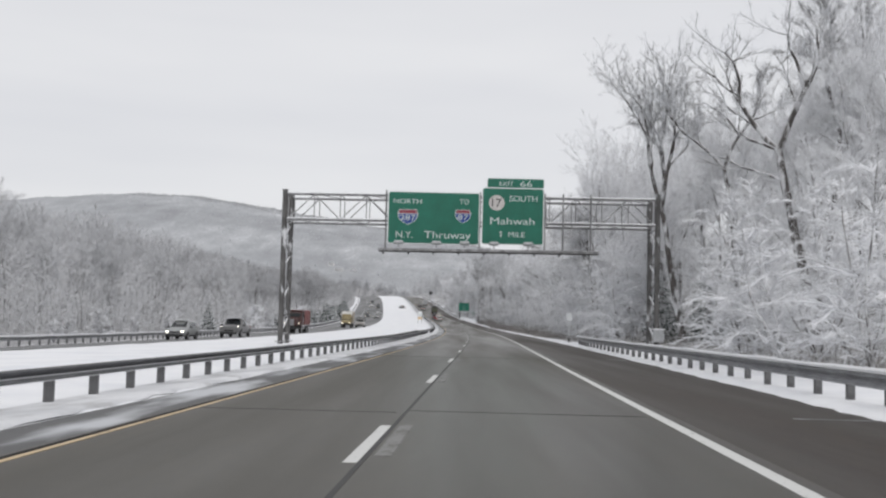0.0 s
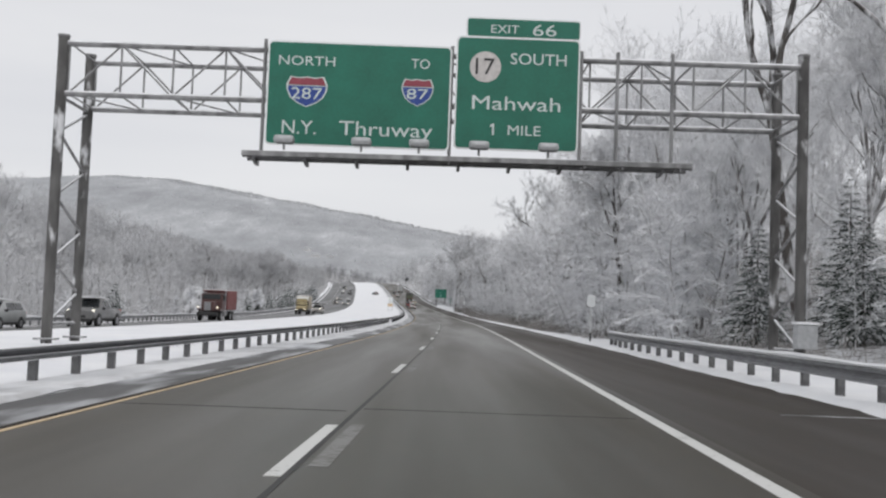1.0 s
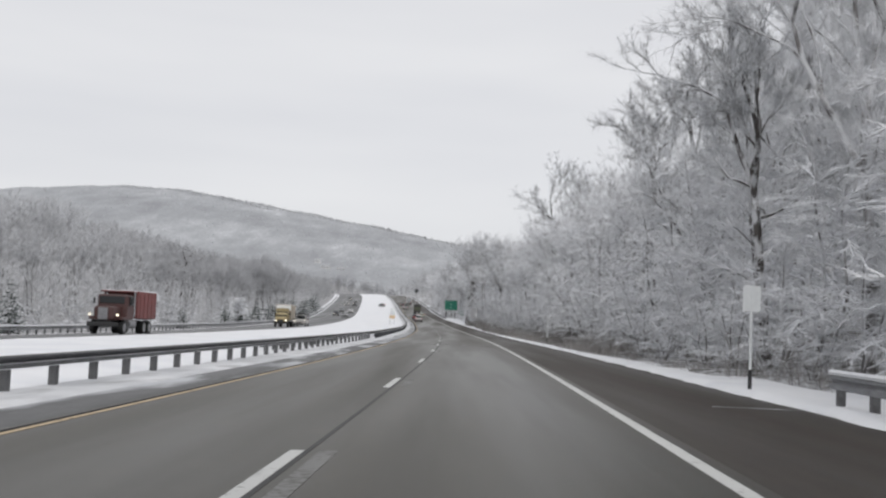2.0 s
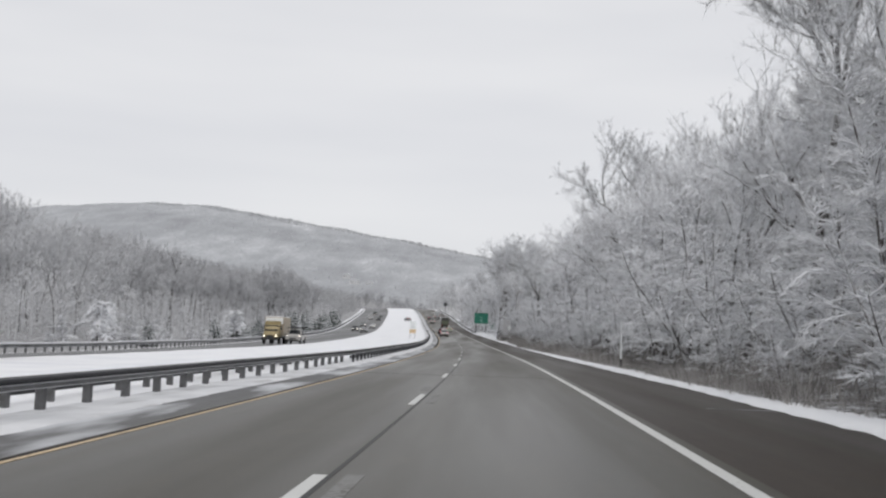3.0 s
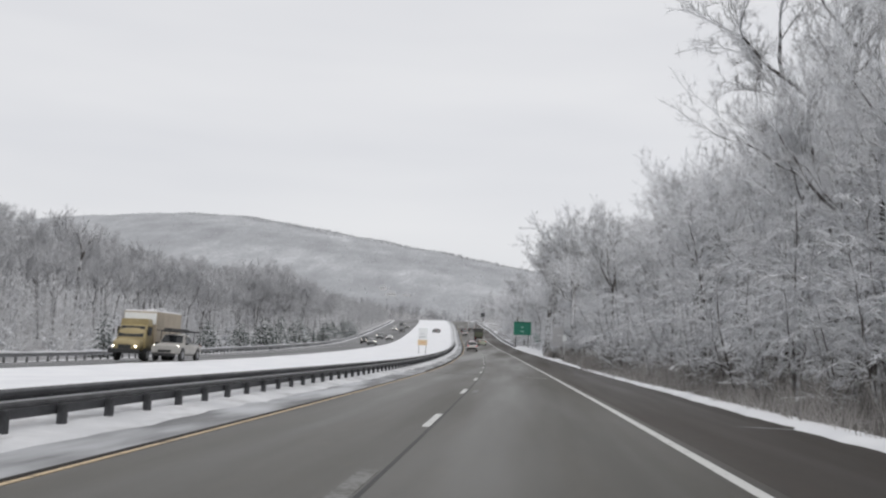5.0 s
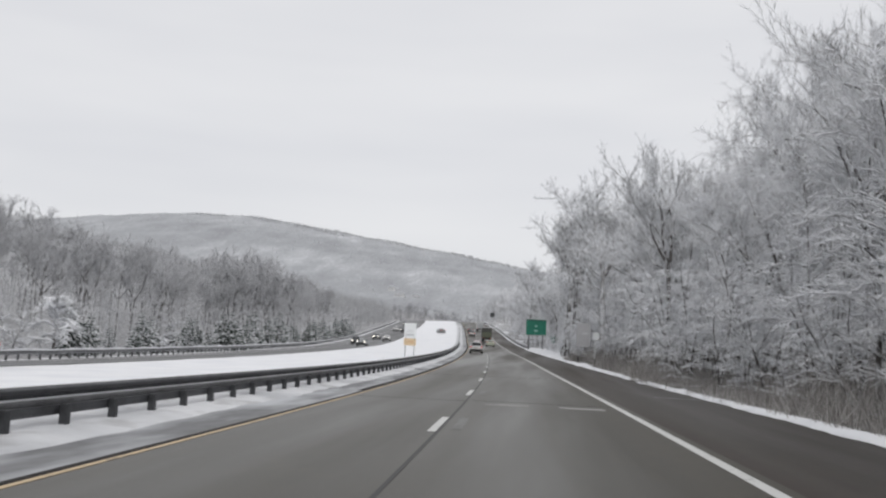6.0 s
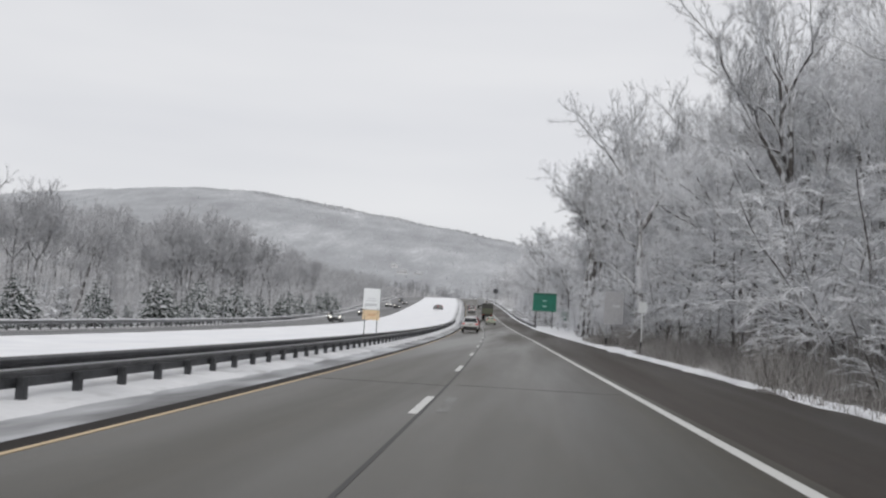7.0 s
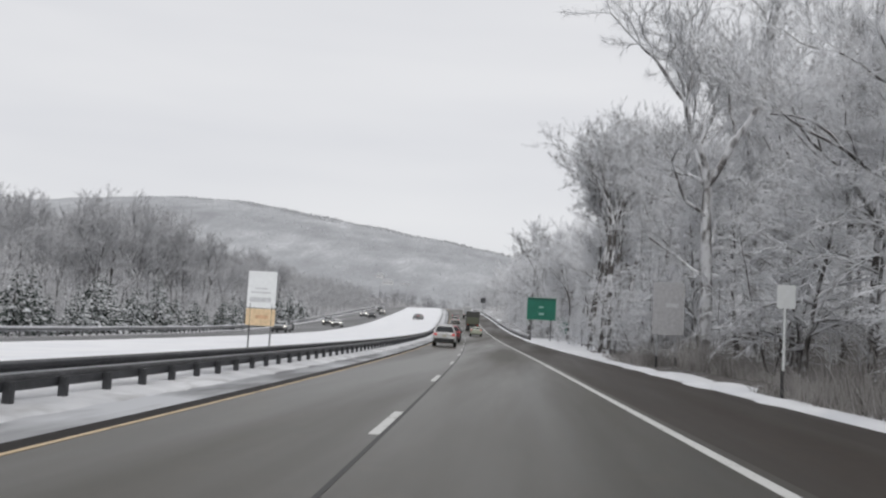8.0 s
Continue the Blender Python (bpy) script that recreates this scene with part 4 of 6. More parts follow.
# dead stalks and saplings along the edge of the wood
def brush(name, label, count, r0, r1, y0, y1, seed, tall_=1.0, off=True):
    rng = np.random.default_rng(seed)
    y = rng.uniform(y0, y1, count)
    r = r0 + (r1 - r0) * rng.uniform(0, 1, count) ** 1.4
    if not off:
        y = y + 2.5 * np.sin(y * 0.4)
    r = r + (verge(y) if off else 0)
    r = np.where((y > 284) & (y < 305.5) & (r > 0) & (r < 6.35), 6.35 + (r - 4.6) * 0.6, r)
    root = np.stack([line_x(y) + r, y, ground_z(r, y) - 0.05], -1)
    h = tall_ * (0.25 + 1.6 * rng.uniform(0, 1, count) ** 1.7) * (0.6 + 0.4 * np.sin(y * 0.21 + np.sin(y * 0.07)))
    tip = root + np.stack([h * rng.normal(0, 0.35, count), h * rng.normal(0, 0.35, count), h], -1)
    co, fc = spikes(root, tip, rng.uniform(0.006, 0.016, count))
    return tagged(mesh_part(name, co.tolist(), fc, BRUSH), label, "brush", "", "stuff")


brush("dry_brush", "dry brown stalks and saplings along the edge of the wood", 21000, 5.0, 9.5, 118, 330, 31, 1.0)
brush("dry_brush", "thin scatter of dry stalks under the snowy trees", 3500, 5.2, 9.5, 25, 118, 35)
brush("tall_brush", "dense tall brown brush between the road and the wood", 6500, 5.2, 8.4, 250, 312, 36, 1.25)
brush("grass_tufts", "dead grass tips and debris poking through the median snow", 2500, -12.6, -13.6, 60, 330, 33, 0.09, False)
brush("grass_tufts", "dead grass tips poking through the snow at the rail", 1200, -9.9, -9.2, 10, 330, 34, 0.07, False)


# far woods on both sides, past counting
def far_wood(name, label, count, area, seed, hmin, hmax, mat, spk=16, width=0.3, thick=(0.05, 0.14), low=0.25):
    rng = np.random.default_rng(seed)
    a, b, r = [], [], []
    for _ in range(count):
        rr, y = area(rng)
        x0 = float(line_x(y)) + rr
        z0 = float(ground_z(rr, y)) - 0.5
        h = rng.uniform(hmin, hmax)
        root = np.array([x0, y, z0])
        a.append(root)
        b.append(root + np.array([rng.normal(0, 0.4), 0, h]))
        r.append(1.4 * thick[1])
        for _ in range(spk):
            f = rng.uniform(low, 0.92)
            q = root + np.array([0, 0, h * f])
            az = rng.uniform(0, 6.283)
            e = np.array([math.cos(az) * 0.85, math.sin(az) * 0.85, rng.uniform(0.05, 0.95)])
            a.append(q)
            b.append(q + e * h * width * (1.1 - 0.5 * f) * rng.uniform(0.6, 1.3))
            r.append(rng.uniform(*thick))
    co, fc = spikes(np.array(a), np.array(b), np.array(r))
    return tagged(mesh_part(name, co.tolist(), fc, mat), label, "wood", "", "stuff")


far_wood("far_woods", "pale snowed-in woods on the hillside beyond the road", 2600, lambda g: (-84 - 330 * g.uniform(0, 1) ** 1.5, g.uniform(120, 1100)), 5, 9, 15, TWIG_FAR, 20, 0.34, (0.05, 0.12), 0.1)
far_wood("far_woods", "snow-coated woods on the bank beside the far road", 900, lambda g: (g.uniform(12, 130), g.uniform(470, 1000)), 6, 10, 18, TWIG_FAR, 22, 0.32, (0.05, 0.12), 0.08)
far_wood("far_woods", "hoary thicket and saplings in haze-pale colours between the far trees", 330, lambda g: (-47 - 38 * g.uniform(0, 1), g.uniform(95, 245)), 13, 6, 13, TWIG_MIST, 36, 0.32, (0.02, 0.05), 0.04)
far_wood("far_woods", "dense hoary thicket and saplings in haze-pale colours below the far trees", 700, lambda g: (-47 - 38 * g.uniform(0, 1), g.uniform(245, 580)), 9, 4, 9, TWIG_MIST, 36, 0.32, (0.02, 0.05), 0.04)
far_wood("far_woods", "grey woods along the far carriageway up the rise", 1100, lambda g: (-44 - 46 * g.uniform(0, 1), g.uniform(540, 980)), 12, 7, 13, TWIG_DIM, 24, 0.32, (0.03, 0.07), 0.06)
far_wood("far_woods", "snow-coated woods on the hill behind the roadside trees", 500, lambda g: (g.uniform(32, 90), g.uniform(60, 470)), 7, 12, 18, TWIG, 22)

far_wood("thicket", "pale hoary saplings in the haze up the rise", 520, lambda g: (g.uniform(7.5, 34), g.uniform(405, 560)), 23, 5, 12, TWIG_HOAR, 40, 0.3, (0.012, 0.026), 0.04)
far_wood("thicket", "dense snow-coated saplings between the roadside trees", 950, lambda g: (g.uniform(11.5, 32), g.uniform(34, 430)), 21, 5, 11.5, TWIG_HOAR, 40, 0.3, (0.008, 0.018), 0.05)

# ---- the low wooded hill behind the crest of the road ----
HILL_X = np.array([-520, -400, -253, -207, -161, -115, -89, -50, 10, 90, 200.0])
HILL_Z = np.array([95, 88, 61, 49, 42, 41, 36, 27, 18, 12, 8.0])


def hill_z(x, y):
    return np.interp(x, HILL_X, HILL_Z) * np.exp(-((y - 1180) / 150.0) ** 2) + 2.0 * bump2(x, y, 31)


def build_hill():
    x, y = np.meshgrid(np.linspace(-520, 200, 91), np.linspace(930, 1500, 58))
    z = hill_z(x, y)
    n, m = x.shape
    i = np.arange((n - 1) * m).reshape(n - 1, m)[:, :-1].ravel()
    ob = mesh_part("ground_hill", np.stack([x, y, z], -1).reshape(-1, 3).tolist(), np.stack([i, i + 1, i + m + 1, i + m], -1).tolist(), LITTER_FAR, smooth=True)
    tagged(ob, "low wooded hill behind the crest of the road", "", "", "structure")
    rng = np.random.default_rng(10)
    k = 2600
    px, py = rng.uniform(-500, 120, k), rng.uniform(1010, 1260, k)
    h = rng.uniform(8, 13, k)
    root = np.stack([px, py, hill_z(px, py) - 0.5], -1)
    a, b, r = [root], [root + np.stack([rng.normal(0, 0.5, k), np.zeros(k), h], -1)], [np.full(k, 0.16)]
    for _ in range(15):
        f, az = rng.uniform(0.1, 0.9, k), rng.uniform(0, 6.283, k)
        q = root + np.stack([np.zeros(k), np.zeros(k), h * f], -1)
        reach = h * 0.3 * (1.1 - 0.5 * f) * rng.uniform(0.6, 1.3, k)
        a.append(q)
        b.append(q + np.stack([np.cos(az) * reach, np.sin(az) * reach, reach * rng.uniform(0.1, 1.0, k)], -1))
        r.append(rng.uniform(0.08, 0.2, k))
    co, fc = spikes(np.concatenate(a), np.concatenate(b), np.concatenate(r))
    tagged(mesh_part("far_woods", co.tolist(), fc, TWIG_BELT), "dark leafless woods over the low hill", "wood", "", "stuff")


build_hill()

# ---- the mountain ----
RIDGE_X = np.array([-2600, -1700, -1150, -990, -720, -590, -456, -310, -165, -40, 150, 400, 900, 1600.0])
RIDGE_Z = np.array([150, 190, 240, 266, 285, 279, 258.5, 237, 214, 190, 165, 150, 160, 150.0])


def build_mountain():
    xs, fs = np.linspace(-2600, 1600, 260), np.linspace(0, 1.25, 70)
    x, f = np.meshgrid(xs, fs)
    top = np.interp(x, RIDGE_X, RIDGE_Z)
    y = 950 + 1450 * f
    up = np.where(f <= 1, f * f * (3 - 2 * f) * 0.55 + f * 0.45, 1 - (f - 1) * 1.6)
    z = -15 + (top + 15) * up + 9 * bump2(x, y, 130) * np.clip(f, 0, 1) * np.clip(1.05 - f, 0.1, 1) + 3 * bump2(x, y, 41) * np.clip(f, 0, 1)
    n, m = x.shape
    i = np.arange((n - 1) * m).reshape(n - 1, m)[:, :-1].ravel()
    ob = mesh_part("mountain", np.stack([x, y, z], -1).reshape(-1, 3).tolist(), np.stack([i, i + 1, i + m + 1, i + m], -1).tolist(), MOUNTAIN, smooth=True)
    tagged(ob, "long wooded ridge under snow, its colour paled for haze", "", "", "structure")
    rng = np.random.default_rng(8)
    k = 11000
    tx, tf = rng.uniform(-1500, 500, k), rng.uniform(0.02, 1.02, k) ** 0.8
    ii = np.clip(((tx + 2600) / 4200 * 259).astype(int), 0, 259)
    jj = np.clip((tf / 1.25 * 69).astype(int), 0, 69)
    a = np.stack([tx, 950 + 1450 * tf, z[jj, ii] - 3], -1)
    b = a + np.stack([rng.normal(0, 1, k), rng.normal(0, 1, k), rng.uniform(4, 7.5, k)], -1)
    co, fc = spikes(a, b, rng.uniform(1.2, 3.0, k))
    crest = 11000
    cx, cf = rng.uniform(-1700, 500, crest), 1 - 0.09 * rng.uniform(0, 1, crest) ** 1.5
    ci, cj = np.clip(((cx + 2600) / 4200 * 259).astype(int), 0, 259), np.clip((cf / 1.25 * 69).astype(int), 0, 69)
    ca = np.stack([cx, 950 + 1450 * cf, z[cj, ci] - 3], -1)
    cb = ca + np.stack([rng.normal(0, 2, crest), rng.normal(0, 1, crest), rng.uniform(4.5, 7.5, crest)], -1)
    c2, f2 = spikes(ca, cb, rng.uniform(1.0, 2.4, crest))
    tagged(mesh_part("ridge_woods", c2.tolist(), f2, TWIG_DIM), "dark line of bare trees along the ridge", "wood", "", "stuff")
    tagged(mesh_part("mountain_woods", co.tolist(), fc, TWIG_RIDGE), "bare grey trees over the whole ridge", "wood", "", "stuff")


    return x, y, z


MX, MY, MZ = build_mountain()


def mountain_z(x, y):
    i = int(np.clip((x + 2600) / 4200 * 259, 0, 258))
    j = int(np.clip((y - 950) / 1450 / 1.25 * 69, 0, 68))
    return float(MZ[j, i])


HOUSE_ROOF = paint("thin_roof_snow", (0.58, 0.585, 0.6), 0.8)
HOUSE_WALL = paint("pale_house_wall", (0.66, 0.66, 0.66), 0.7)
for hx, hy, hw in ((-178, 1560, 13.0), (-158, 1575, 10.0), (-196, 1610, 9.0)):
    hz = mountain_z(hx, hy)
    house = thing("house", "pale house with a snowy roof on the wooded slope", "house", "houses on the slope")
    part("wall", box((hw, 9, 7), (0, 0, 1.0), 0.1), HOUSE_WALL, house)
    part("roof", prism([(-hw / 2 - 0.6, 4.4), (hw / 2 + 0.6, 4.4), (hw / 2 - 2.5, 7.0), (-hw / 2 + 2.5, 7.0)], 10.4), HOUSE_ROOF, house, "snow-covered roof").location = (0, -5.2, 0)
    for wx in np.arange(-hw / 2 + 2, hw / 2 - 1, 3.2):
        part("window", box((1.3, 0.1, 1.6), (float(wx), -4.52, 2.2)), GLASS_DARK, house, "dark window")
    house.location = (hx, hy, hz)


# ---- guard rails ----
W_BEAM = [(0.0, 0.155), (0.035, 0.15), (0.08, 0.115), (0.08, 0.065), (0.012, 0.022), (0.012, -0.022), (0.08, -0.065), (0.08, -0.115), (0.035, -0.15), (0.0, -0.155)]


def sweep(name, profile, r, ys, height, material, parent, side=1, shift=None, tall_=None):
    """A closed profile drawn along the road, r metres from the edge line."""
    co, faces = [], []
    n = len(profile)
    for y in ys:
        x0 = float(line_x(y)) + r + (shift(y) if shift else 0.0)
        z0 = (float(line_z(y)) if -12 < r < 5.5 else float(ground_z(r, y))) + (height(y) if callable(height) else height)
        co += [(x0 + side * u, y, z0 + v * (tall_(y) if tall_ else 1.0)) for u, v in profile]
    for i in range(len(ys) - 1):
        a, b = i * n, i * n + n
        faces += [(a + k, a + (k + 1) % n, b + (k + 1) % n, b + k) for k in range(n)]
    faces += [tuple(range(n)), tuple(range(len(ys) * n - 1, len(ys) * n - n - 1, -1))]
    ob = mesh_part(name, co, faces, material, parent)
    bm = bmesh.new()
    bm.from_mesh(ob.data)
    bmesh.ops.recalc_face_normals(bm, faces=bm.faces)
    bm.to_mesh(ob.data)
    bm.free()
    return ob


def post_mesh(name, height, material, w=0.15, d=0.15):
    bm = box((d, w, height), (0, 0, height / 2), 0.012)
    box((d * 0.4, w * 0.8, 0.15), (d * 0.65, 0, height - 0.1), 0.008, bm=bm)
    me = bpy.data.meshes.new(name)
    bm.to_mesh(me)
    bm.free()
    me.materials.append(material)
    return me


def guard_rail(label, r, y0, y1, side, top, rail_mat, post_mat, capped, step=1.905, shift=None, parts_to=330, two_tone=None, cap_size=1.0, posts_to=1e4, more_posts=()):
    rail = thing("guard_rail", label, "guard rail")
    rail.location = on_land(r, 0.5 * (y0 + y1))
    bpy.context.view_layer.update()
    inv = Matrix.Translation(-rail.location)
    ys = np.concatenate([np.arange(y0, min(y1, 330), 1.905), np.arange(max(330, y0), y1, 6.0) if y1 > 330 else [y1]])
    thin = [(u + 0.005, v) for u, v in W_BEAM] + [(u - 0.006, v) for u, v in W_BEAM[::-1]]
    made = []

    def rail_height(y):
        return top - 0.155 * (beam_scale(y) if two_tone else 1.0) + (0.09 * float(np.interp(y, [130, 175], [0, 1])) if two_tone else 0.0)

    def beam_scale(y):
        return float(np.interp(y, [105, 143, 152, 200], [0.72, 0.74, 0.88, 0.95]))

    # upper fold in rail_mat, lower fold in the two_tone material, pale lines between and below
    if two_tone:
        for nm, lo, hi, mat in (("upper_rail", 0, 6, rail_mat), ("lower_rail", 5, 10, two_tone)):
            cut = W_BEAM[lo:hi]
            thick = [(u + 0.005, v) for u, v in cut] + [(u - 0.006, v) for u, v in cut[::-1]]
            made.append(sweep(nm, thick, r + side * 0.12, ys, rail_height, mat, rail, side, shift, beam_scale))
        lip = sweep("pale_line", [(0.02, -0.03), (0.05, -0.045), (0.055, -0.035), (0.02, -0.012)], r + side * 0.12, ys, rail_height, SNOW, rail, side, shift, beam_scale)
        lip["label"] = "thin pale line along the rail's fold"
        made.append(lip)
        lip = sweep("pale_line", [(0.03, -0.128), (0.07, -0.14), (0.072, -0.152), (0.03, -0.15)], r + side * 0.125, ys, rail_height, SNOW, rail, side, shift, beam_scale)
        made.append(lip)
    else:
        made.append(sweep("rail", thin, r + side * 0.12, ys, top - 0.155, rail_mat, rail, side, shift))
    if capped:
        cap = [(-0.03, -0.01), (0.085, -0.02), (0.1, 0.04), (0.06, 0.1), (0.0, 0.085)]
        c = sweep("snow_cap", cap, r + side * 0.12, ys, top - 0.002, SNOW, rail, side, shift, lambda y: cap_size * (0.85 + 0.3 * math.sin(y * 1.9) * math.sin(y * 0.7 + 1)))
        c["label"] = "ribbon of snow on the rail"
        made.append(c)
    me = post_mesh("post", top + 0.22 if two_tone else top + 0.3, post_mat)
    if side < 0:
        me.transform(Matrix.Rotation(math.pi, 4, "Z"))
    late = []
    for y in [*np.arange(y0 + 0.5, min(y1, posts_to), step), *more_posts]:
        at = on_land(r, float(y), -0.31)
        if two_tone:
            at = (at[0], at[1], float(line_z(y)) + rail_height(y) + 0.155 * beam_scale(y) - (top + 0.24))
        at = (at[0] + (shift(y) if shift else 0.0), at[1], at[2])
        if y < parts_to:
            p = new("post", me)
            p.location = at
            p.parent = rail
            made.append(p)
        else:
            late.append(at)
    if late:
        bm = bmesh.new()
        for at in late:
            box((0.12, 0.12, top + 0.3), (at[0], at[1], at[2] + 0.5 * top + 0.15), bm=bm)
        far = part("post_run", bm, post_mat, rail)
        tagged(far, kind="stuff")
        made.append(far)
    for o in made:
        o.matrix_parent_inverse = inv
    return rail


rail_left = guard_rail("dark steel guard rail with a lighter lower fold along the snowy median", -9.68, -21.58, 700, 1, 0.53, DARK_STEEL, POST_STEEL, False, step=2.04, parts_to=400, posts_to=138.5, more_posts=(139.7, 141.55, 143.4, 145.15), two_tone=RAIL_GREY, shift=lambda y: -0.52 * float(np.interp(y, [125, 150], [1, 0])))
rail_right = guard_rail("galvanised guard rail with a ribbon of snow on top", 4.55, -20.18, 84.5, -1, 0.73, GALV, POST_STEEL, True, step=2.04, shift=lambda y: 0.35 * max(0.0, (y - 72) / 12) ** 2)
rail_right_far = guard_rail("snow-topped guard rail climbing along the far shoulder", 4.9, 402, 720, -1, 0.7, GALV, POST_STEEL, True, parts_to=0, cap_size=2.4)
rail_opp = guard_rail("snow-topped guard rail beyond the opposite carriageway", -39.5, 70, 720, 1, 0.72, GALV, POST_STEEL, True, parts_to=390, cap_size=1.5)

rail_rear = guard_rail("short run of guard rail behind the median rail", -11.2, 108, 148, -1, 0.36, DARK_STEEL, POST_STEEL, False)

# a second, lower rail on stub posts that starts part-way along the median
low_rail = thing("low_rail", "low dark rail on stub posts beside the median guard rail", "guard rail")
low_rail.location = on_land(-9.4, 240)
inv = Matrix.Translation(-low_rail.location)
ys = np.arange(145.7, 420, 1.81)
beam = sweep("rail", [(0.0, -0.075), (0.05, -0.068), (0.06, 0.0), (0.05, 0.068), (0.0, 0.075)], -9.46, ys, lambda y: 0.235 + 0.045 * float(np.interp(y, [146, 156], [0, 1])), DARK_STEEL, low_rail)
beam.matrix_parent_inverse = inv
stub_bm = box((0.12, 0.15, 0.75), (0, 0, 0.375), 0.025)
stub_me = bpy.data.meshes.new("stub_post")
stub_bm.to_mesh(stub_me)
stub_bm.free()
stub_me.materials.append(DARK_STEEL)
for y in ys:
    p = new("stub_post", stub_me)
    p.location = (float(line_x(y + 0.4)) - 9.33, float(y) + 0.4, float(line_z(y + 0.4)) - 0.38)
    p.parent = low_rail
    p.matrix_parent_inverse = inv


# ---- the sign gantry ----
COLUMN_STEEL = bark_material("column_steel", (0.115, 0.112, 0.11), 0.5, 0.9, 0.15)
GX0, GX1, GY0, GY1 = -10.76, 12.22, 63.7, 66.2
gantry = thing("sign_gantry", "steel truss sign gantry spanning the road, snow on its bars", "gantry")
gantry.location = (0.7, 64.9, 0)
g_inv = Matrix.Translation(-gantry.location)


def gantry_rod(name, a, b, r, sides=8, label="", mat=None):
    ob = part(name, rod(a, b, r, sides=sides), mat or GANTRY_STEEL, gantry, label)
    ob.matrix_parent_inverse = g_inv
    return ob


for gx in (GX0, GX1):
    base, top_z = (-0.1, 9.43) if gx < 0 else (0.1, 9.68)
    for gy in (GY0, GY1):
        col = gantry_rod("column", (gx, gy, base), (gx, gy, top_z - 0.06), 0.165, 14, "dark round steel column", COLUMN_STEEL)
        cap_ = part("column_cap", rod((gx, gy, top_z - 0.06), (gx, gy, top_z), 0.19, sides=14), GANTRY_STEEL, gantry)
        cap_.matrix_parent_inverse = g_inv
        foot = part("base_plate", box((0.6, 0.6, 0.06), (gx, gy, base + 0.14), 0.01), GANTRY_STEEL, gantry)
        foot.matrix_parent_inverse = g_inv
    zs = np.linspace(0.5, 7.4, 8)
    for i in range(7):
        a, b = (GY0, GY1) if i % 2 == 0 else (GY1, GY0)
        gantry_rod("column_brace", (gx, a, zs[i]), (gx, b, zs[i + 1]), 0.05, 6)
    gantry_rod("column_strut", (gx, GY0, 7.5), (gx, GY1, 7.5), 0.06, 6)
    gantry_rod("column_strut", (gx, GY0, 0.5), (gx, GY1, 0.5), 0.05, 6)
ZT0, ZT1 = 7.6, 9.17
for gy in (GY0, GY1):
    for z in (ZT0, ZT1):
        gantry_rod("chord", (GX0, gy, z), (GX1, gy, z + 0.12), 0.1, 10)
panels = 14
gxs = np.linspace(GX0 + 0.2, GX1 - 0.2, panels + 1)
for i, x in enumerate(gxs):
    dz = 0.12 * (x - GX0) / (GX1 - GX0)
    for gy in (GY0, GY1):
        gantry_rod("web_post", (x, gy, ZT0 + dz), (x, gy, ZT1 + dz), 0.035, 6)
        if i < panels:
            up = i % 2 == 0
            gantry_rod("web_diagonal", (x, gy, (ZT0 if up else ZT1) + dz), (gxs[i + 1], gy, (ZT1 if up else ZT0) + dz), 0.035, 6)
    for z in (ZT0, ZT1):
        gantry_rod("cross_strut", (x, GY0, z + dz), (x, GY1, z + dz), 0.032, 6)
        if i < panels and (i + (z > 8)) % 2 == 0:
            gantry_rod("cross_diagonal", (x, GY0, z + dz), (gxs[i + 1], GY1, z + dz), 0.03, 6)
for hx in (-4.48, 1.28, 5.28, 6.4, 8.1):
    gantry_rod("hanger", (hx, GY0 - 0.16, 5.85), (hx, GY0 - 0.16, 9.5), 0.06, 6)
    gantry_rod("outrigger", (hx, GY0 - 0.16, 5.82), (hx, GY0 - 1.55, 5.7), 0.045, 6)
for wy, wz in ((GY0 - 0.62, 5.72), (GY0 - 1.42, 5.71)):
    gantry_rod("walkway_beam", (-4.8, wy, wz), (8.45, wy, wz + 0.1), 0.08, 8, "", POST_STEEL)
grate = part("walkway_grate", box((13.1, 0.66, 0.04), (1.82, GY0 - 1.1, 5.87), 0.008, turn=Matrix.Rotation(-0.0075, 4, "Y")), POST_STEEL, gantry, "snow-dusted steel walkway")
grate.matrix_parent_inverse = g_inv
fascia = part("walkway_fascia", box((13.25, 0.07, 0.15), (1.82, GY0 - 1.56, 5.79), 0.01, turn=Matrix.Rotation(-0.0075, 4, "Y")), GANTRY_STEEL, gantry, "deep grey edge beam of the walkway")
fascia.matrix_parent_inverse = g_inv
for k in range(-3, 6):
    gusset = part("walkway_gusset", prism([(-1.3, 0.0), (0.05, 0.04), (0.05, -0.2), (-0.26, -0.2)], 0.09), POST_STEEL, gantry, "tapered bracket plate")
    gusset.matrix_basis = Matrix.Translation((0.08 + 1.535 * k, GY0 - 0.2, 5.79 + 0.0115 * k)) @ Matrix.Rotation(math.pi / 2, 4, "Z")
    gusset.matrix_parent_inverse = g_inv
box_c = part("control_box", box((0.62, 0.4, 0.75), (GX1 + 0.05, GY0 - 0.36, 0.95), 0.03), ALU, gantry, "grey electrical cabinet with snow on its lid")
box_c.matrix_parent_inverse = g_inv
lid = part("control_box_lid", box((0.72, 0.5, 0.08), (GX1 + 0.05, GY0 - 0.36, 1.36), 0.03), SNOW, gantry, "snow on the cabinet")
lid.matrix_parent_inverse = g_inv

SIGN_Y = GY0 - 0.36


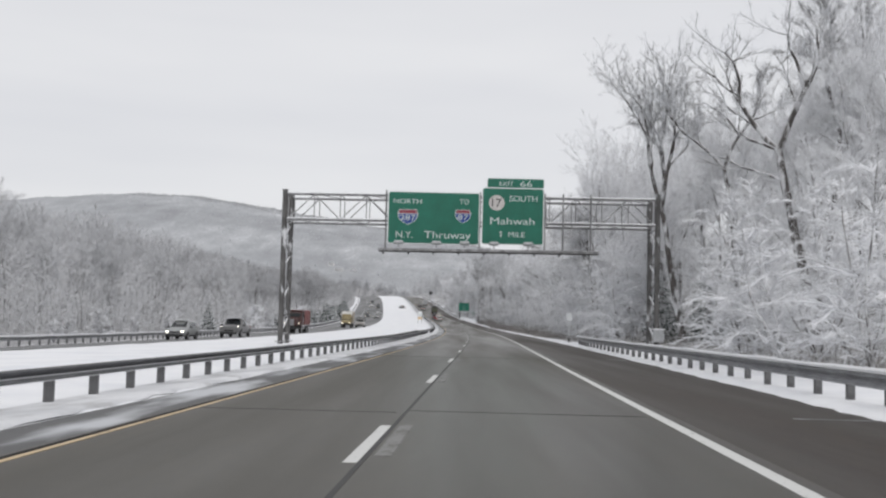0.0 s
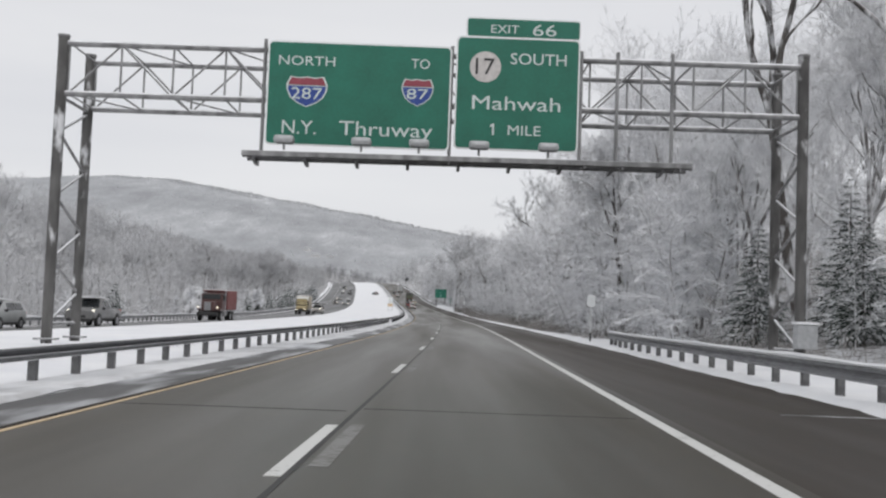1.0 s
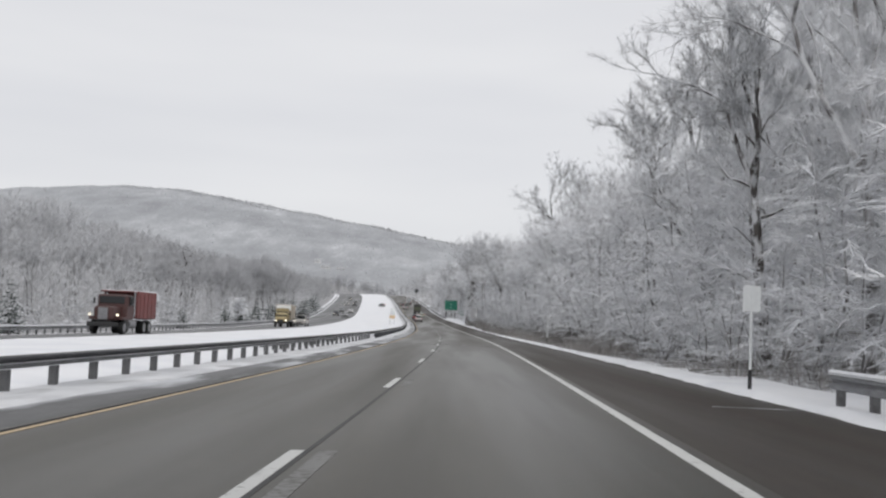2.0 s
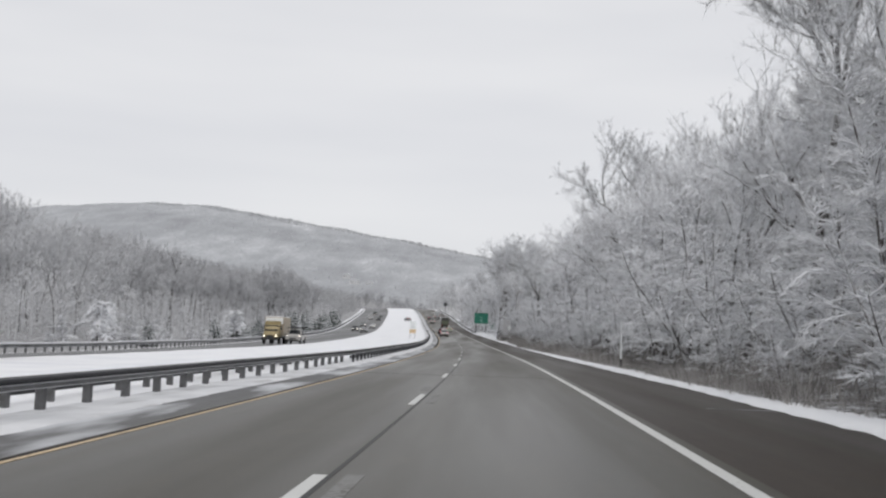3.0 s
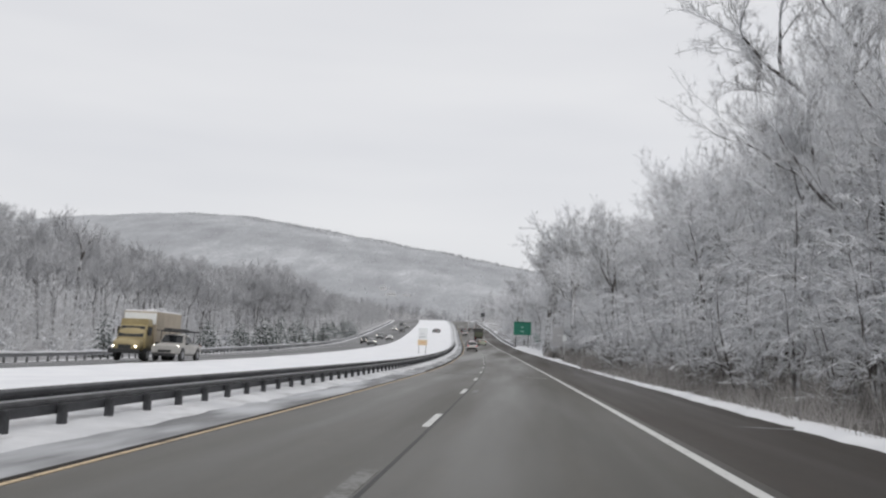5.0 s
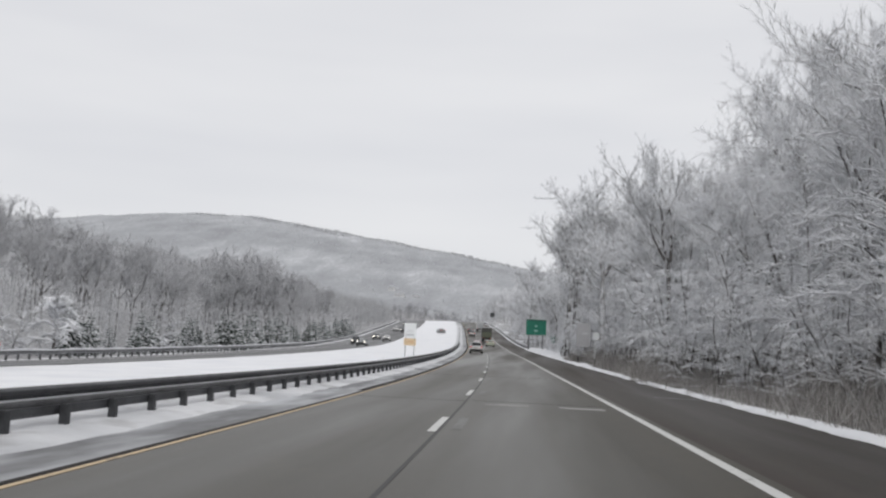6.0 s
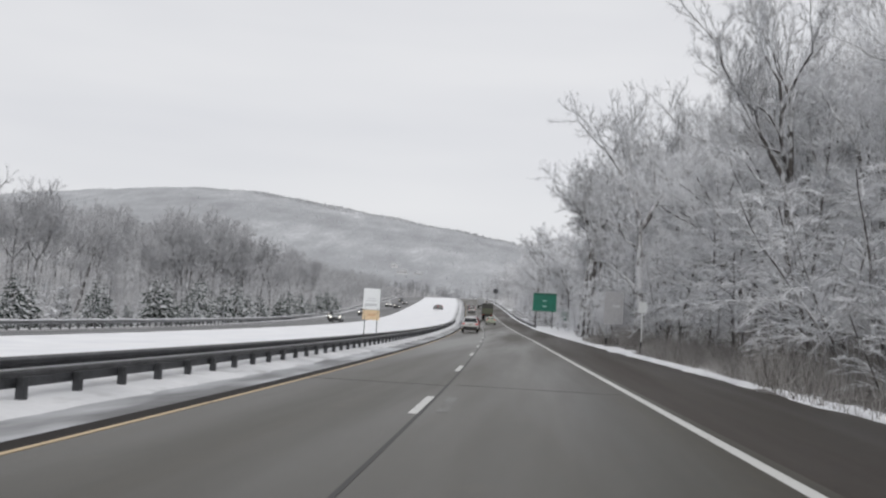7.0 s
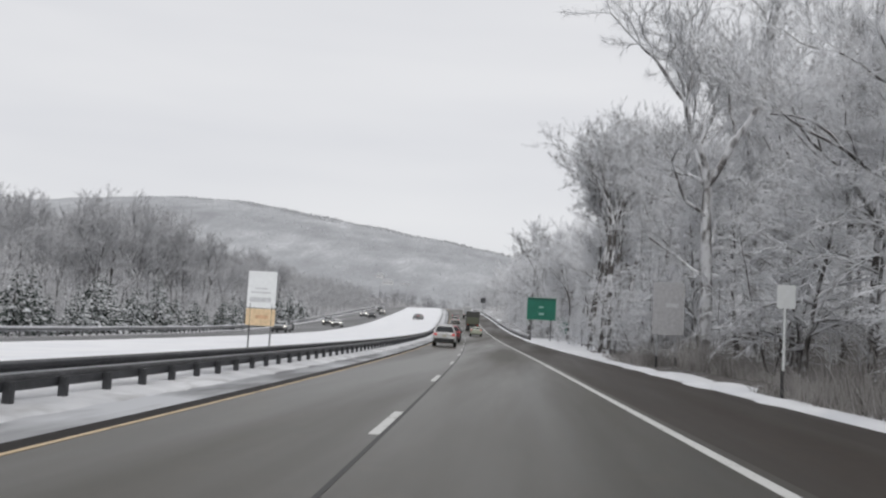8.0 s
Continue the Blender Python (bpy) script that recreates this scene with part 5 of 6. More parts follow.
def shield(x0, x1, z0, z1, text, parent):
    """Red and blue route shield with white rim."""
    xm, w = 0.5 * (x0 + x1), 0.5 * (x1 - x0)

    def outline(k):
        top = [(-0.82, 1.0), (-0.4, 0.93), (0, 1.0), (0.4, 0.93), (0.82, 1.0)]
        sides = [(1.0, 0.5), (0.98, 0.1), (0.8, -0.4), (0.45, -0.75), (0, -1.0), (-0.45, -0.75), (-0.8, -0.4), (-0.98, 0.1), (-1.0, 0.5)]
        zm, h = 0.5 * (z0 + z1), 0.5 * (z1 - z0)
        return [(xm + a * w * k, zm + b * h * k) for a, b in top + sides]
    rim = part("shield_rim", prism(outline(1.0), 0.012), LETTER_WHITE, parent)
    rim.location = (0, SIGN_Y - 0.045, 0)
    low_ = [(x, min(z, z0 + 0.68 * (z1 - z0))) for x, z in outline(0.92)]
    blue = part("shield_field", prism(low_, 0.012), SIGN_BLUE, parent)
    blue.location = (0, SIGN_Y - 0.058, 0)
    top_ = [(x, max(z, z0 + 0.72 * (z1 - z0))) for x, z in outline(0.92)]
    red = part("shield_crown", prism(top_, 0.012), SIGN_RED, parent)
    red.location = (0, SIGN_Y - 0.058, 0)
    num = lettering(text, x0 + 0.16, x1 - 0.16, z0 + 0.26 * (z1 - z0), z0 + 0.63 * (z1 - z0), SIGN_Y - 0.06, LETTER_WHITE, parent, "shield_number")
    return [rim, blue, red, num]


def guide_panel(label, x0, x1, z0, z1):
    sign = thing("guide_sign", label, "road sign", "gantry signs")
    rim = part("border", prism(rounded(x0, x1, z0, z1, 0.16), 0.05), SIGN_WHITE, sign)
    rim.location = (0, SIGN_Y - 0.03, 0)
    face = part("panel", prism(rounded(x0 + 0.05, x1 - 0.05, z0 + 0.05, z1 - 0.05, 0.12), 0.01), SIGN_GREEN, sign)
    face.location = (0, SIGN_Y - 0.038, 0)
    for z in (z0 + 0.5, z1 - 0.5):
        bar = part("back_rail", box((x1 - x0 - 0.2, 0.08, 0.08), (0.5 * (x0 + x1), SIGN_Y + 0.08, z)), ALU, sign)
    return sign


def settle(ob, at):
    """Moves a thing's origin to `at` without moving its parts."""
    ob.location = at
    for c in ob.children:
        c.matrix_parent_inverse = Matrix.Translation(at).inverted()


S0 = SIGN_Y - 0.04
sign_a = guide_panel("large green motorway sign, white letters and two route shields", -4.36, 1.27, 6.12, 9.34)
lettering("NORTH", -4.02, -2.3, 8.59, 8.88, S0, LETTER_WHITE, sign_a)
lettering("TO", 0.03, 0.6, 8.62, 8.92, S0, LETTER_WHITE, sign_a)
lettering("N.Y.", -3.84, -2.8, 6.47, 6.88, S0, LETTER_WHITE, sign_a)
lettering("Thruway", -2.1, 0.75, 6.35, 6.92, S0, LETTER_WHITE, sign_a)
shield(-3.76, -2.5, 7.3, 8.25, "287", sign_a)
shield(-0.24, 0.74, 7.45, 8.3, "87", sign_a)
settle(sign_a, (-1.53, SIGN_Y, 6.15))
sign_a.location.z += 0.08

sign_b = guide_panel("green motorway exit sign with a round route marker", 1.4, 5.2, 6.2, 9.7)
tab = part("exit_tab_border", prism(rounded(1.68, 5.2, 9.68, 10.3, 0.1), 0.05), SIGN_WHITE, sign_b)
tab.location = (0, SIGN_Y - 0.02, 0)
tab_face = part("exit_tab", prism(rounded(1.72, 5.16, 9.72, 10.26, 0.08), 0.01), SIGN_GREEN, sign_b, "green exit number tab")
tab_face.location = (0, SIGN_Y - 0.028, 0)
lettering("EXIT", 2.44, 3.3, 9.83, 10.08, SIGN_Y - 0.03, LETTER_WHITE, sign_b)
lettering("66", 3.72, 4.45, 9.78, 10.14, SIGN_Y - 0.03, LETTER_WHITE, sign_b)
disc = part("route_disc", prism([(2.3 + 0.48 * math.cos(a * 0.2618), 8.76 + 0.48 * math.sin(a * 0.2618)) for a in range(24)], 0.012), MARKER_DISC, sign_b, "round pale route marker")
disc.location = (0, SIGN_Y - 0.05, 0)
lettering("17", 2.0, 2.58, 8.52, 9.02, SIGN_Y - 0.052, SIGN_BLACK, sign_b)
lettering("SOUTH", 3.07, 4.78, 8.87, 9.22, S0, LETTER_WHITE, sign_b)
lettering("Mahwah", 1.93, 4.63, 7.44, 7.86, S0, LETTER_WHITE, sign_b)
one = part("lettering", prism([(2.565, 6.66), (2.63, 6.66), (2.63, 7.02), (2.585, 7.02), (2.5, 6.95), (2.5, 6.9), (2.565, 6.93)], 0.012), LETTER_WHITE, sign_b)
one.location = (0, S0 - 0.012, 0)
lettering("MILE", 3.05, 4.05, 6.68, 6.98, S0, LETTER_WHITE, sign_b)
settle(sign_b, (3.3, SIGN_Y, 6.2))
sign_b.location.z += 0.08

for lx in (-3.6, -1.32, 0.38, 2.15, 4.2):
    lamp = thing("sign_lamp", "sign floodlight with a rounded hood on the walkway", "lamp", "sign floodlights")
    part("hood", box((0.6, 0.42, 0.24), (0, 0, 0.3), 0.1), ALU, lamp)
    part("lens", box((0.46, 0.06, 0.12), (0, 0.2, 0.25), 0.02), SIGN_WHITE, lamp, "pale lens")
    part("stem", rod((0, 0, 0), (0, 0, 0.2), 0.035, sides=8), GANTRY_STEEL, lamp)
    lamp.location = (lx, GY0 - 1.4, 5.89 + 0.0075 * (lx + 4.8))


# ---- signs beside the road ----
def post_sign(name, label, at, posts, boards, depth=0.03):
    """Boards (name, x0, x1, z0, z1, material, label) on posts (x, top, radius, material); all above the ground at `at`."""
    s = thing(name, label, "road sign")
    s.location = at
    for x, z0, z1, rad_, mat in posts:
        part("post", rod((x, 0.03, z0), (x, 0.03, z1), rad_, sides=8), mat, s)
    for nm, x0, x1, z0, z1, mat, lab, lift in boards:
        b = part(nm, prism(rounded(x0, x1, z0, z1, min(0.05, 0.2 * min(x1 - x0, z1 - z0)), 3), depth), mat, s, lab)
        b.location = (0, -lift, 0)
    return s


post_sign("marker_sign", "small white marker board on a thin post", on_land(9.68 - float(line_x(89.5)), 89.5), [(0, -0.3, 0.55, 0.05, SIGN_BLACK), (0, 0.5, 2.5, 0.035, SIGN_WHITE)], [("board", -0.22, 0.22, 2.0, 2.65, SIGN_WHITE, "", 0)])
post_sign("delineator", "thin white delineator post in the snow edge", on_land(4.85, 152.3), [(0, -0.3, 0.5, 0.05, SIGN_BLACK), (0, 0.5, 2.6, 0.05, SIGN_WHITE)], [("reflector", -0.04, 0.04, 2.3, 2.5, SIGN_WHITE, "", 0.06)])
post_sign("marker_sign", "small white marker board on a white post with black foot", on_land(5.05, 281), [(0.05, -0.3, 0.75, 0.05, SIGN_BLACK), (0.07, 0.75, 2.6, 0.04, SIGN_WHITE)], [("board", -0.16, 0.34, 2.45, 3.1, SIGN_WHITE, "", 0)])
MARK = paint("faded_lettering", (0.62, 0.63, 0.64), 0.6)
mz = float(ground_z(-12.2, 295.5))
post_sign("info_sign", "tall white board over an orange board on two thin posts", (-10.37, 295.5, mz), [(-0.45, -0.3, 2.0, 0.035, POST_STEEL), (0.48, -0.3, 2.0, 0.035, POST_STEEL)],
          [("upper_board", -0.62, 0.62, 3.16 - mz, 4.72 - mz, SIGN_WHITE, "", 0), ("lower_board", -0.62, 0.64, 2.4 - mz, 3.12 - mz, SIGN_ORANGE, "faded orange board", 0),
           ("text_bar", -0.3, 0.28, 3.95 - mz, 4.0 - mz, MARK, "", 0.012), ("text_bar", -0.45, 0.4, 3.78 - mz, 3.84 - mz, MARK, "", 0.012), ("text_bar", -0.5, 0.42, 3.4 - mz, 3.6 - mz, MARK, "", 0.012), ("text_bar", -0.2, 0.35, 2.7 - mz, 2.85 - mz, paint("faded_red", (0.64, 0.4, 0.24)), "", 0.012)])
vz = float(ground_z(7.96 - float(line_x(305.0)), 305))
post_sign("info_sign", "tall pale grey board on two posts with black stubs", (7.96, 305, vz), [(-0.48, -0.3, 0.55, 0.06, SIGN_BLACK), (0.47, -0.3, 0.55, 0.06, SIGN_BLACK), (-0.48, 0.5, 2.2, 0.035, ALU), (0.47, 0.5, 2.2, 0.035, ALU)],
          [("board", -0.75, 0.82, 3.22 - vz, 5.86 - vz, paint("weathered_board", (0.49, 0.49, 0.5), 0.7), "", 0), ("text_bar", -0.1, 0.55, 4.6 - vz, 4.8 - vz, MARK, "", 0.012)])
SIGN_PALE = paint("weathered_sign_letters", (0.3, 0.5, 0.45), 0.5)
SIGN_BAND = paint("sign_dark_green", (0.01, 0.09, 0.06), 0.5)
gz = float(ground_z(2.85 - float(line_x(400.0)), 400))
post_sign("guide_sign", "green roadside sign with two illegible white lines", (2.85, 400, gz), [(-1.4, -0.3, 6.5 - gz, 0.1, POST_STEEL), (1.4, -0.3, 6.5 - gz, 0.1, POST_STEEL)],
          [("border", -2.1, 2.1, 6.43 - gz, 9.7 - gz, SIGN_WHITE, "", 0.0), ("panel", -2.05, 2.05, 6.48 - gz, 9.65 - gz, SIGN_GREEN, "", 0.02),
           ("text_bar", -0.35, 0.3, 8.2 - gz, 8.42 - gz, SIGN_PALE, "", 0.04), ("text_bar", -0.35, 0.35, 7.2 - gz, 7.5 - gz, SIGN_PALE, "", 0.04), ("top_band", -2.05, 2.05, 9.3 - gz, 9.62 - gz, SIGN_BAND, "darker band along the top", 0.03)])

sz = float(ground_z(6.35 - float(line_x(410.0)), 410))
post_sign("small_guide_sign", "small green board on two posts behind the large sign", (6.35, 410, sz), [(-0.7, -0.3, 7.3 - sz, 0.06, POST_STEEL), (0.7, -0.3, 7.3 - sz, 0.06, POST_STEEL)],
          [("border", -1.05, 1.05, 4.9 - sz, 7.4 - sz, SIGN_WHITE, "", 0.0), ("panel", -0.98, 0.98, 4.97 - sz, 7.33 - sz, SIGN_GREEN, "", 0.02)])

post_sign("far_sign", "small dark board high on a post far up the rise", on_land(5.6, 650), [(0, -0.3, 4.2, 0.09, POST_STEEL)], [("board", -0.95, 0.95, 3.9, 5.8, DARK_STEEL, "", 0)])


# ---- vehicles ----
GLASS = paint("dark_car_glass", (0.018, 0.02, 0.022), 0.12, grain=0.1)
RUBBER = paint("tyre_rubber", (0.02, 0.02, 0.02), 0.85)
RIM = paint("wheel_rim", (0.3, 0.3, 0.31), 0.4, metal=0.6)
TRIM = paint("black_plastic_trim", (0.035, 0.035, 0.036), 0.6)
CHROME = paint("chrome_trim", (0.55, 0.55, 0.56), 0.25, metal=0.9)
PLATE = paint("plate_cream", (0.55, 0.53, 0.42), 0.5)
TAIL = glow("tail_light", (0.6, 0.04, 0.035), 0.2)
TAIL_BRIGHT = glow("brake_light", (0.6, 0.035, 0.03), 0.3)
HEAD_DIM = glow("dim_headlight", (1.0, 0.9, 0.7), 1.5)
HEAD = glow("headlight", (1.0, 0.93, 0.8), 6.0)


def loft(stations):
    """A car body from cross-sections: y, half width, sill, belt, roof, half roof width."""
    bm = bmesh.new()
    rings = []
    for y, w, zb, zbelt, zr, wr in stations:
        half = [(w * 0.84, zb), (w * 0.98, zb + 0.12), (w, zb + 0.5 * (zbelt - zb)), (w * 0.97, zbelt), (wr, zr - 0.07), (wr * 0.86, zr - 0.01), (wr * 0.4, zr + 0.015)]
        rings.append([bm.verts.new((x, y, z)) for x, z in half] + [bm.verts.new((-x, y, z)) for x, z in half[::-1]])
    n = len(rings[0])
    for a, b in zip(rings, rings[1:]):
        for k in range(n):
            f = bm.faces.new((a[k], a[(k + 1) % n], b[(k + 1) % n], b[k]))
            f.smooth = True
    bm.faces.new(rings[0])
    bm.faces.new(rings[-1][::-1])
    bmesh.ops.recalc_face_normals(bm, faces=bm.faces)
    return bm


def pane(points, out=0.015, thick=0.02):
    """A pane from corner points, raised a little off the body."""
    p = [Vector(q) for q in points]
    nrm = (p[1] - p[0]).cross(p[-1] - p[0]).normalized()
    mid_ = sum(p, Vector()) / len(p)
    if nrm.dot(mid_ - Vector((0, mid_.y * 0.3, 0.8))) < 0:
        nrm = -nrm
    bm = bmesh.new()
    a = [bm.verts.new(q + nrm * out) for q in p]
    b = [bm.verts.new(q + nrm * (out - thick)) for q in p]
    n = len(p)
    bm.faces.new(a)
    bm.faces.new(b[::-1])
    for i in range(n):
        bm.faces.new((a[i], b[i], b[(i + 1) % n], a[(i + 1) % n]))
    bmesh.ops.recalc_face_normals(bm, faces=bm.faces)
    return bm


def wheel(parent, x, y, rad_, width=0.22):
    bm = rod((x - width / 2, y, rad_), (x + width / 2, y, rad_), rad_, sides=20)
    bmesh.ops.bevel(bm, geom=[e for e in bm.edges if len(e.link_faces) == 2 and any(len(f.verts) > 6 for f in e.link_faces)], offset=0.03, segments=2, affect="EDGES")
    w = part("wheel", bm, RUBBER, parent, "black tyre on a pale rim")
    side = 1 if x > 0 else -1
    part("rim", rod((x + side * width * 0.5, y, rad_), (x + side * (width * 0.5 + 0.012), y, rad_), rad_ * 0.62, sides=12), RIM, w)
    return w


SUV = [(-2.3, 0.78, 0.42, 0.82, 0.9, 0.74), (-2.25, 0.88, 0.34, 0.98, 1.08, 0.8), (-2.12, 0.92, 0.3, 1.04, 1.3, 0.74), (-1.86, 0.92, 0.28, 1.06, 1.63, 0.66), (-0.7, 0.925, 0.26, 1.05, 1.7, 0.66), (0.35, 0.925, 0.26, 1.03, 1.66, 0.66), (1.2, 0.92, 0.26, 1.01, 1.09, 0.76), (1.9, 0.9, 0.28, 0.94, 0.97, 0.74), (2.22, 0.84, 0.34, 0.76, 0.82, 0.68), (2.3, 0.7, 0.42, 0.64, 0.68, 0.55)]
SEDAN = [(-2.35, 0.74, 0.38, 0.78, 0.86, 0.7), (-2.28, 0.86, 0.3, 0.94, 1.0, 0.74), (-1.75, 0.9, 0.26, 0.99, 1.05, 0.74), (-1.0, 0.9, 0.24, 1.0, 1.38, 0.6), (-0.2, 0.9, 0.24, 0.99, 1.44, 0.62), (0.4, 0.9, 0.24, 0.97, 1.4, 0.62), (1.25, 0.9, 0.24, 0.93, 0.98, 0.74), (2.0, 0.87, 0.26, 0.82, 0.86, 0.7), (2.32, 0.72, 0.36, 0.62, 0.66, 0.55)]
PICKUP = [(-2.8, 0.9, 0.5, 1.02, 1.06, 0.86), (-2.7, 0.95, 0.45, 1.06, 1.1, 0.9), (-0.75, 0.97, 0.42, 1.08, 1.12, 0.9), (-0.65, 0.97, 0.42, 1.1, 1.74, 0.7), (0.0, 0.97, 0.42, 1.1, 1.84, 0.72), (0.75, 0.97, 0.42, 1.1, 1.8, 0.72), (1.35, 0.97, 0.42, 1.1, 1.18, 0.84), (2.4, 0.95, 0.44, 1.06, 1.1, 0.84), (2.75, 0.9, 0.5, 0.95, 1.0, 0.8)]


def car(name, label, stations, body_mat, at, heading, lit=False, brake=False, wheels=(-1.42, 1.42), rad_=0.34, roof_snow=False, cladding=True):
    c = thing(name, label, "car")
    body = part("body", loft(stations), body_mat, c)
    s = stations
    top = [k for k in range(len(s)) if s[k][4] - s[k][3] > 0.3]
    k0, k1 = top[0], top[-1]
    a0, a1, b0, b1 = s[1] if stations is SUV else s[k0 - 1], s[k0], s[k1], s[k1 + 1]

    def edge(st, f):
        return st[5] + (st[1] * 0.97 - st[5]) * (1 - f), st[3] + (st[4] - 0.07 - st[3]) * f
    rear = a1 if a1[4] > 1.35 else s[k0 + 1]
    low_z, hi_z = a0[4] + 0.02, rear[4] - 0.09
    part("rear_window", pane([(-a0[5] * 0.92, a0[0] + 0.03, low_z), (a0[5] * 0.92, a0[0] + 0.03, low_z), (rear[5] * 0.88, rear[0] - 0.03, hi_z), (-rear[5] * 0.88, rear[0] - 0.03, hi_z)], 0.055, 0.05), GLASS, c, "dark tinted rear window")
    part("windscreen", pane([(b1[5] * 0.9, b1[0] - 0.05, b1[4] + 0.03), (-b1[5] * 0.9, b1[0] - 0.05, b1[4] + 0.03), (-b0[5] * 0.88, b0[0] + 0.06, b0[4] - 0.08), (b0[5] * 0.88, b0[0] + 0.06, b0[4] - 0.08)], 0.03, 0.035), GLASS, c, "dark windscreen")
    for sd in (-1, 1):
        ks = [k for k in range(k0, k1 + 1)]
        for k in ks[:-1]:
            p, q = s[k], s[k + 1]
            lo0, hi0, lo1, hi1 = edge(p, 0.12), edge(p, 0.86), edge(q, 0.12), edge(q, 0.86)
            y0, y1 = p[0] + 0.05, q[0] - 0.05
            part("side_window", pane([(sd * lo0[0], y0, lo0[1]), (sd * lo1[0], y1, lo1[1]), (sd * hi1[0], y1, hi1[1]), (sd * hi0[0], y0, hi0[1])]), GLASS, c, "dark side window")
        part("mirror", box((0.2, 0.12, 0.15), (sd * (s[k1][1] + 0.08), s[k1][0] + 0.45, s[k1][3] + 0.08), 0.03), TRIM, c, "black door mirror")
        r0 = s[1]
        part("tail_light", box((0.26, 0.1, 0.17), (sd * (r0[1] - 0.16), r0[0] - 0.01, r0[3] - 0.05), 0.03), TAIL_BRIGHT if brake else TAIL, c, "red tail light")
        f0 = s[-2]
        part("headlight", box((0.19, 0.12, 0.09), (sd * (f0[1] - 0.18), f0[0] + 0.0, f0[3] - 0.04), 0.03), HEAD if lit else CHROME, c, "lit headlight" if lit else "clear headlight")
        for y in wheels:
            wheel(c, sd * (s[4][1] - 0.1), y, rad_)
            part("wheel_arch", rod((sd * (s[4][1] - 0.05), y, rad_ + 0.02), (sd * (s[4][1] + 0.004), y, rad_ + 0.02), rad_ * 1.16, sides=16), TRIM, c)
        if cladding:
            part("sill", box((0.08, s[-3][0] - s[2][0], 0.16), (sd * (s[4][1] - 0.03), 0.5 * (s[-3][0] + s[2][0]), s[4][2] + 0.1), 0.03), TRIM, c)
    part("rear_bumper", box((1.62, 0.16, 0.3), (0, s[0][0] - 0.01, 0.48), 0.05), TRIM if cladding else body_mat, c, "dark lower bumper")
    part("front_bumper", box((1.5, 0.16, 0.22), (0, s[-1][0] - 0.0, 0.42), 0.05), TRIM, c)
    part("grille", box((0.9, 0.06, 0.16), (0, s[-1][0] + 0.0, 0.66), 0.02), TRIM, c, "dark grille")
    part("rear_plate", box((0.32, 0.02, 0.16), (0, s[0][0] - 0.06, 0.82), 0.005), PLATE, c, "plain rear plate")
    part("rear_trim", box((0.7, 0.03, 0.04), (0, s[0][0] - 0.05, 0.96), 0.01), CHROME, c)
    if roof_snow:
        kk = s[4]
        part("roof_snow", box((kk[5] * 1.5, 1.8, 0.07), (0, kk[0] + 0.4, kk[4] + 0.035), 0.03), SNOW, c, "snow left on the roof")
    c.matrix_basis = Matrix.Translation(at) @ Matrix.Rotation(heading, 4, "Z")
    return c


def place(r, y, opposite=False):
    turn = -math.atan(float(line_x(y + 2) - line_x(y - 2)) / 4)
    z = float(opp_z(r, y)) + 0.035 if opposite else float(line_z(y)) + 0.002
    return (float(line_x(y)) + r, y, z), turn + (math.pi if opposite else 0.0)


WHITE_PAINT = paint("white_car_paint", (0.66, 0.66, 0.65), 0.3, grain=0.08, scale=1.5, coat=0.4)
RED_PAINT = paint("red_car_paint", (0.28, 0.03, 0.035), 0.3, grain=0.12, scale=1.5, coat=0.4)
SILVER = paint("silver_car_paint", (0.36, 0.37, 0.37), 0.35, metal=0.4, grain=0.1, scale=1.5)
DIM_SILVER = paint("road_grimed_grey", (0.2, 0.2, 0.2), 0.4, metal=0.3, grain=0.15, scale=1.5)
DIRTY_SILVER = paint("dirty_silver_paint", (0.42, 0.405, 0.38), 0.4, grain=0.15, scale=1.5)
GREY_PAINT = paint("grey_car_paint", (0.1, 0.105, 0.11), 0.35, metal=0.3, grain=0.1, scale=1.5)
PALE_GREEN = paint("pale_car_paint", (0.42, 0.45, 0.36), 0.35, grain=0.08, scale=1.5)

car("white_suv", "white sport utility car with black lower trim, tail lights on", SUV, WHITE_PAINT, *place(-5.9, 337), brake=True, roof_snow=True)
car("red_suv", "dark red sport utility car with brake lights on", SUV, RED_PAINT, *place(-5.8, 359), brake=True, roof_snow=True)
car("pale_sedan", "pale sedan wet with road spray on grey asphalt", SEDAN, PALE_GREEN, *place(-2.7, 412), cladding=False)
car("dark_suv", "dark grey sport utility car with brake lights on", SUV, GREY_PAINT, *place(-5.8, 378), brake=True)
car("white_car", "white car far ahead on the climbing road", SUV, WHITE_PAINT, *place(-5.8, 500))
car("grey_car", "grey car far ahead on the climbing road", SEDAN, GREY_PAINT, *place(-5.8, 540), cladding=False)
car("silver_suv", "silver sport utility car with headlights on", SUV, SILVER, *place(-29.5, 92, True), lit=True, roof_snow=True)
car("pickup", "grey pickup truck with headlights on and snow on its roof", PICKUP, DIM_SILVER, *place(-26.6, 100, True), lit=True, roof_snow=True, wheels=(-1.75, 1.8), rad_=0.4, cladding=False)
for k, (r, y) in enumerate(((-27, 378), (-31, 404), (-27, 436), (-31, 455), (-27.5, 520), (-31, 535), (-27.5, 560), (-31, 600))):
    car("oncoming_car", "oncoming car with both headlights lit", (SEDAN, SUV)[k % 2], (SILVER, GREY_PAINT, WHITE_PAINT)[k % 3], *place(r, y, True), lit=True, cladding=bool(k % 2))
pk, turn_ = place(-15.5, 520)
car("parked_car", "grey car standing on the snowy median", SEDAN, DIM_SILVER, (pk[0], pk[1], float(ground_z(-15.5, 520)) + 0.02), turn_ + 0.3, cladding=False)


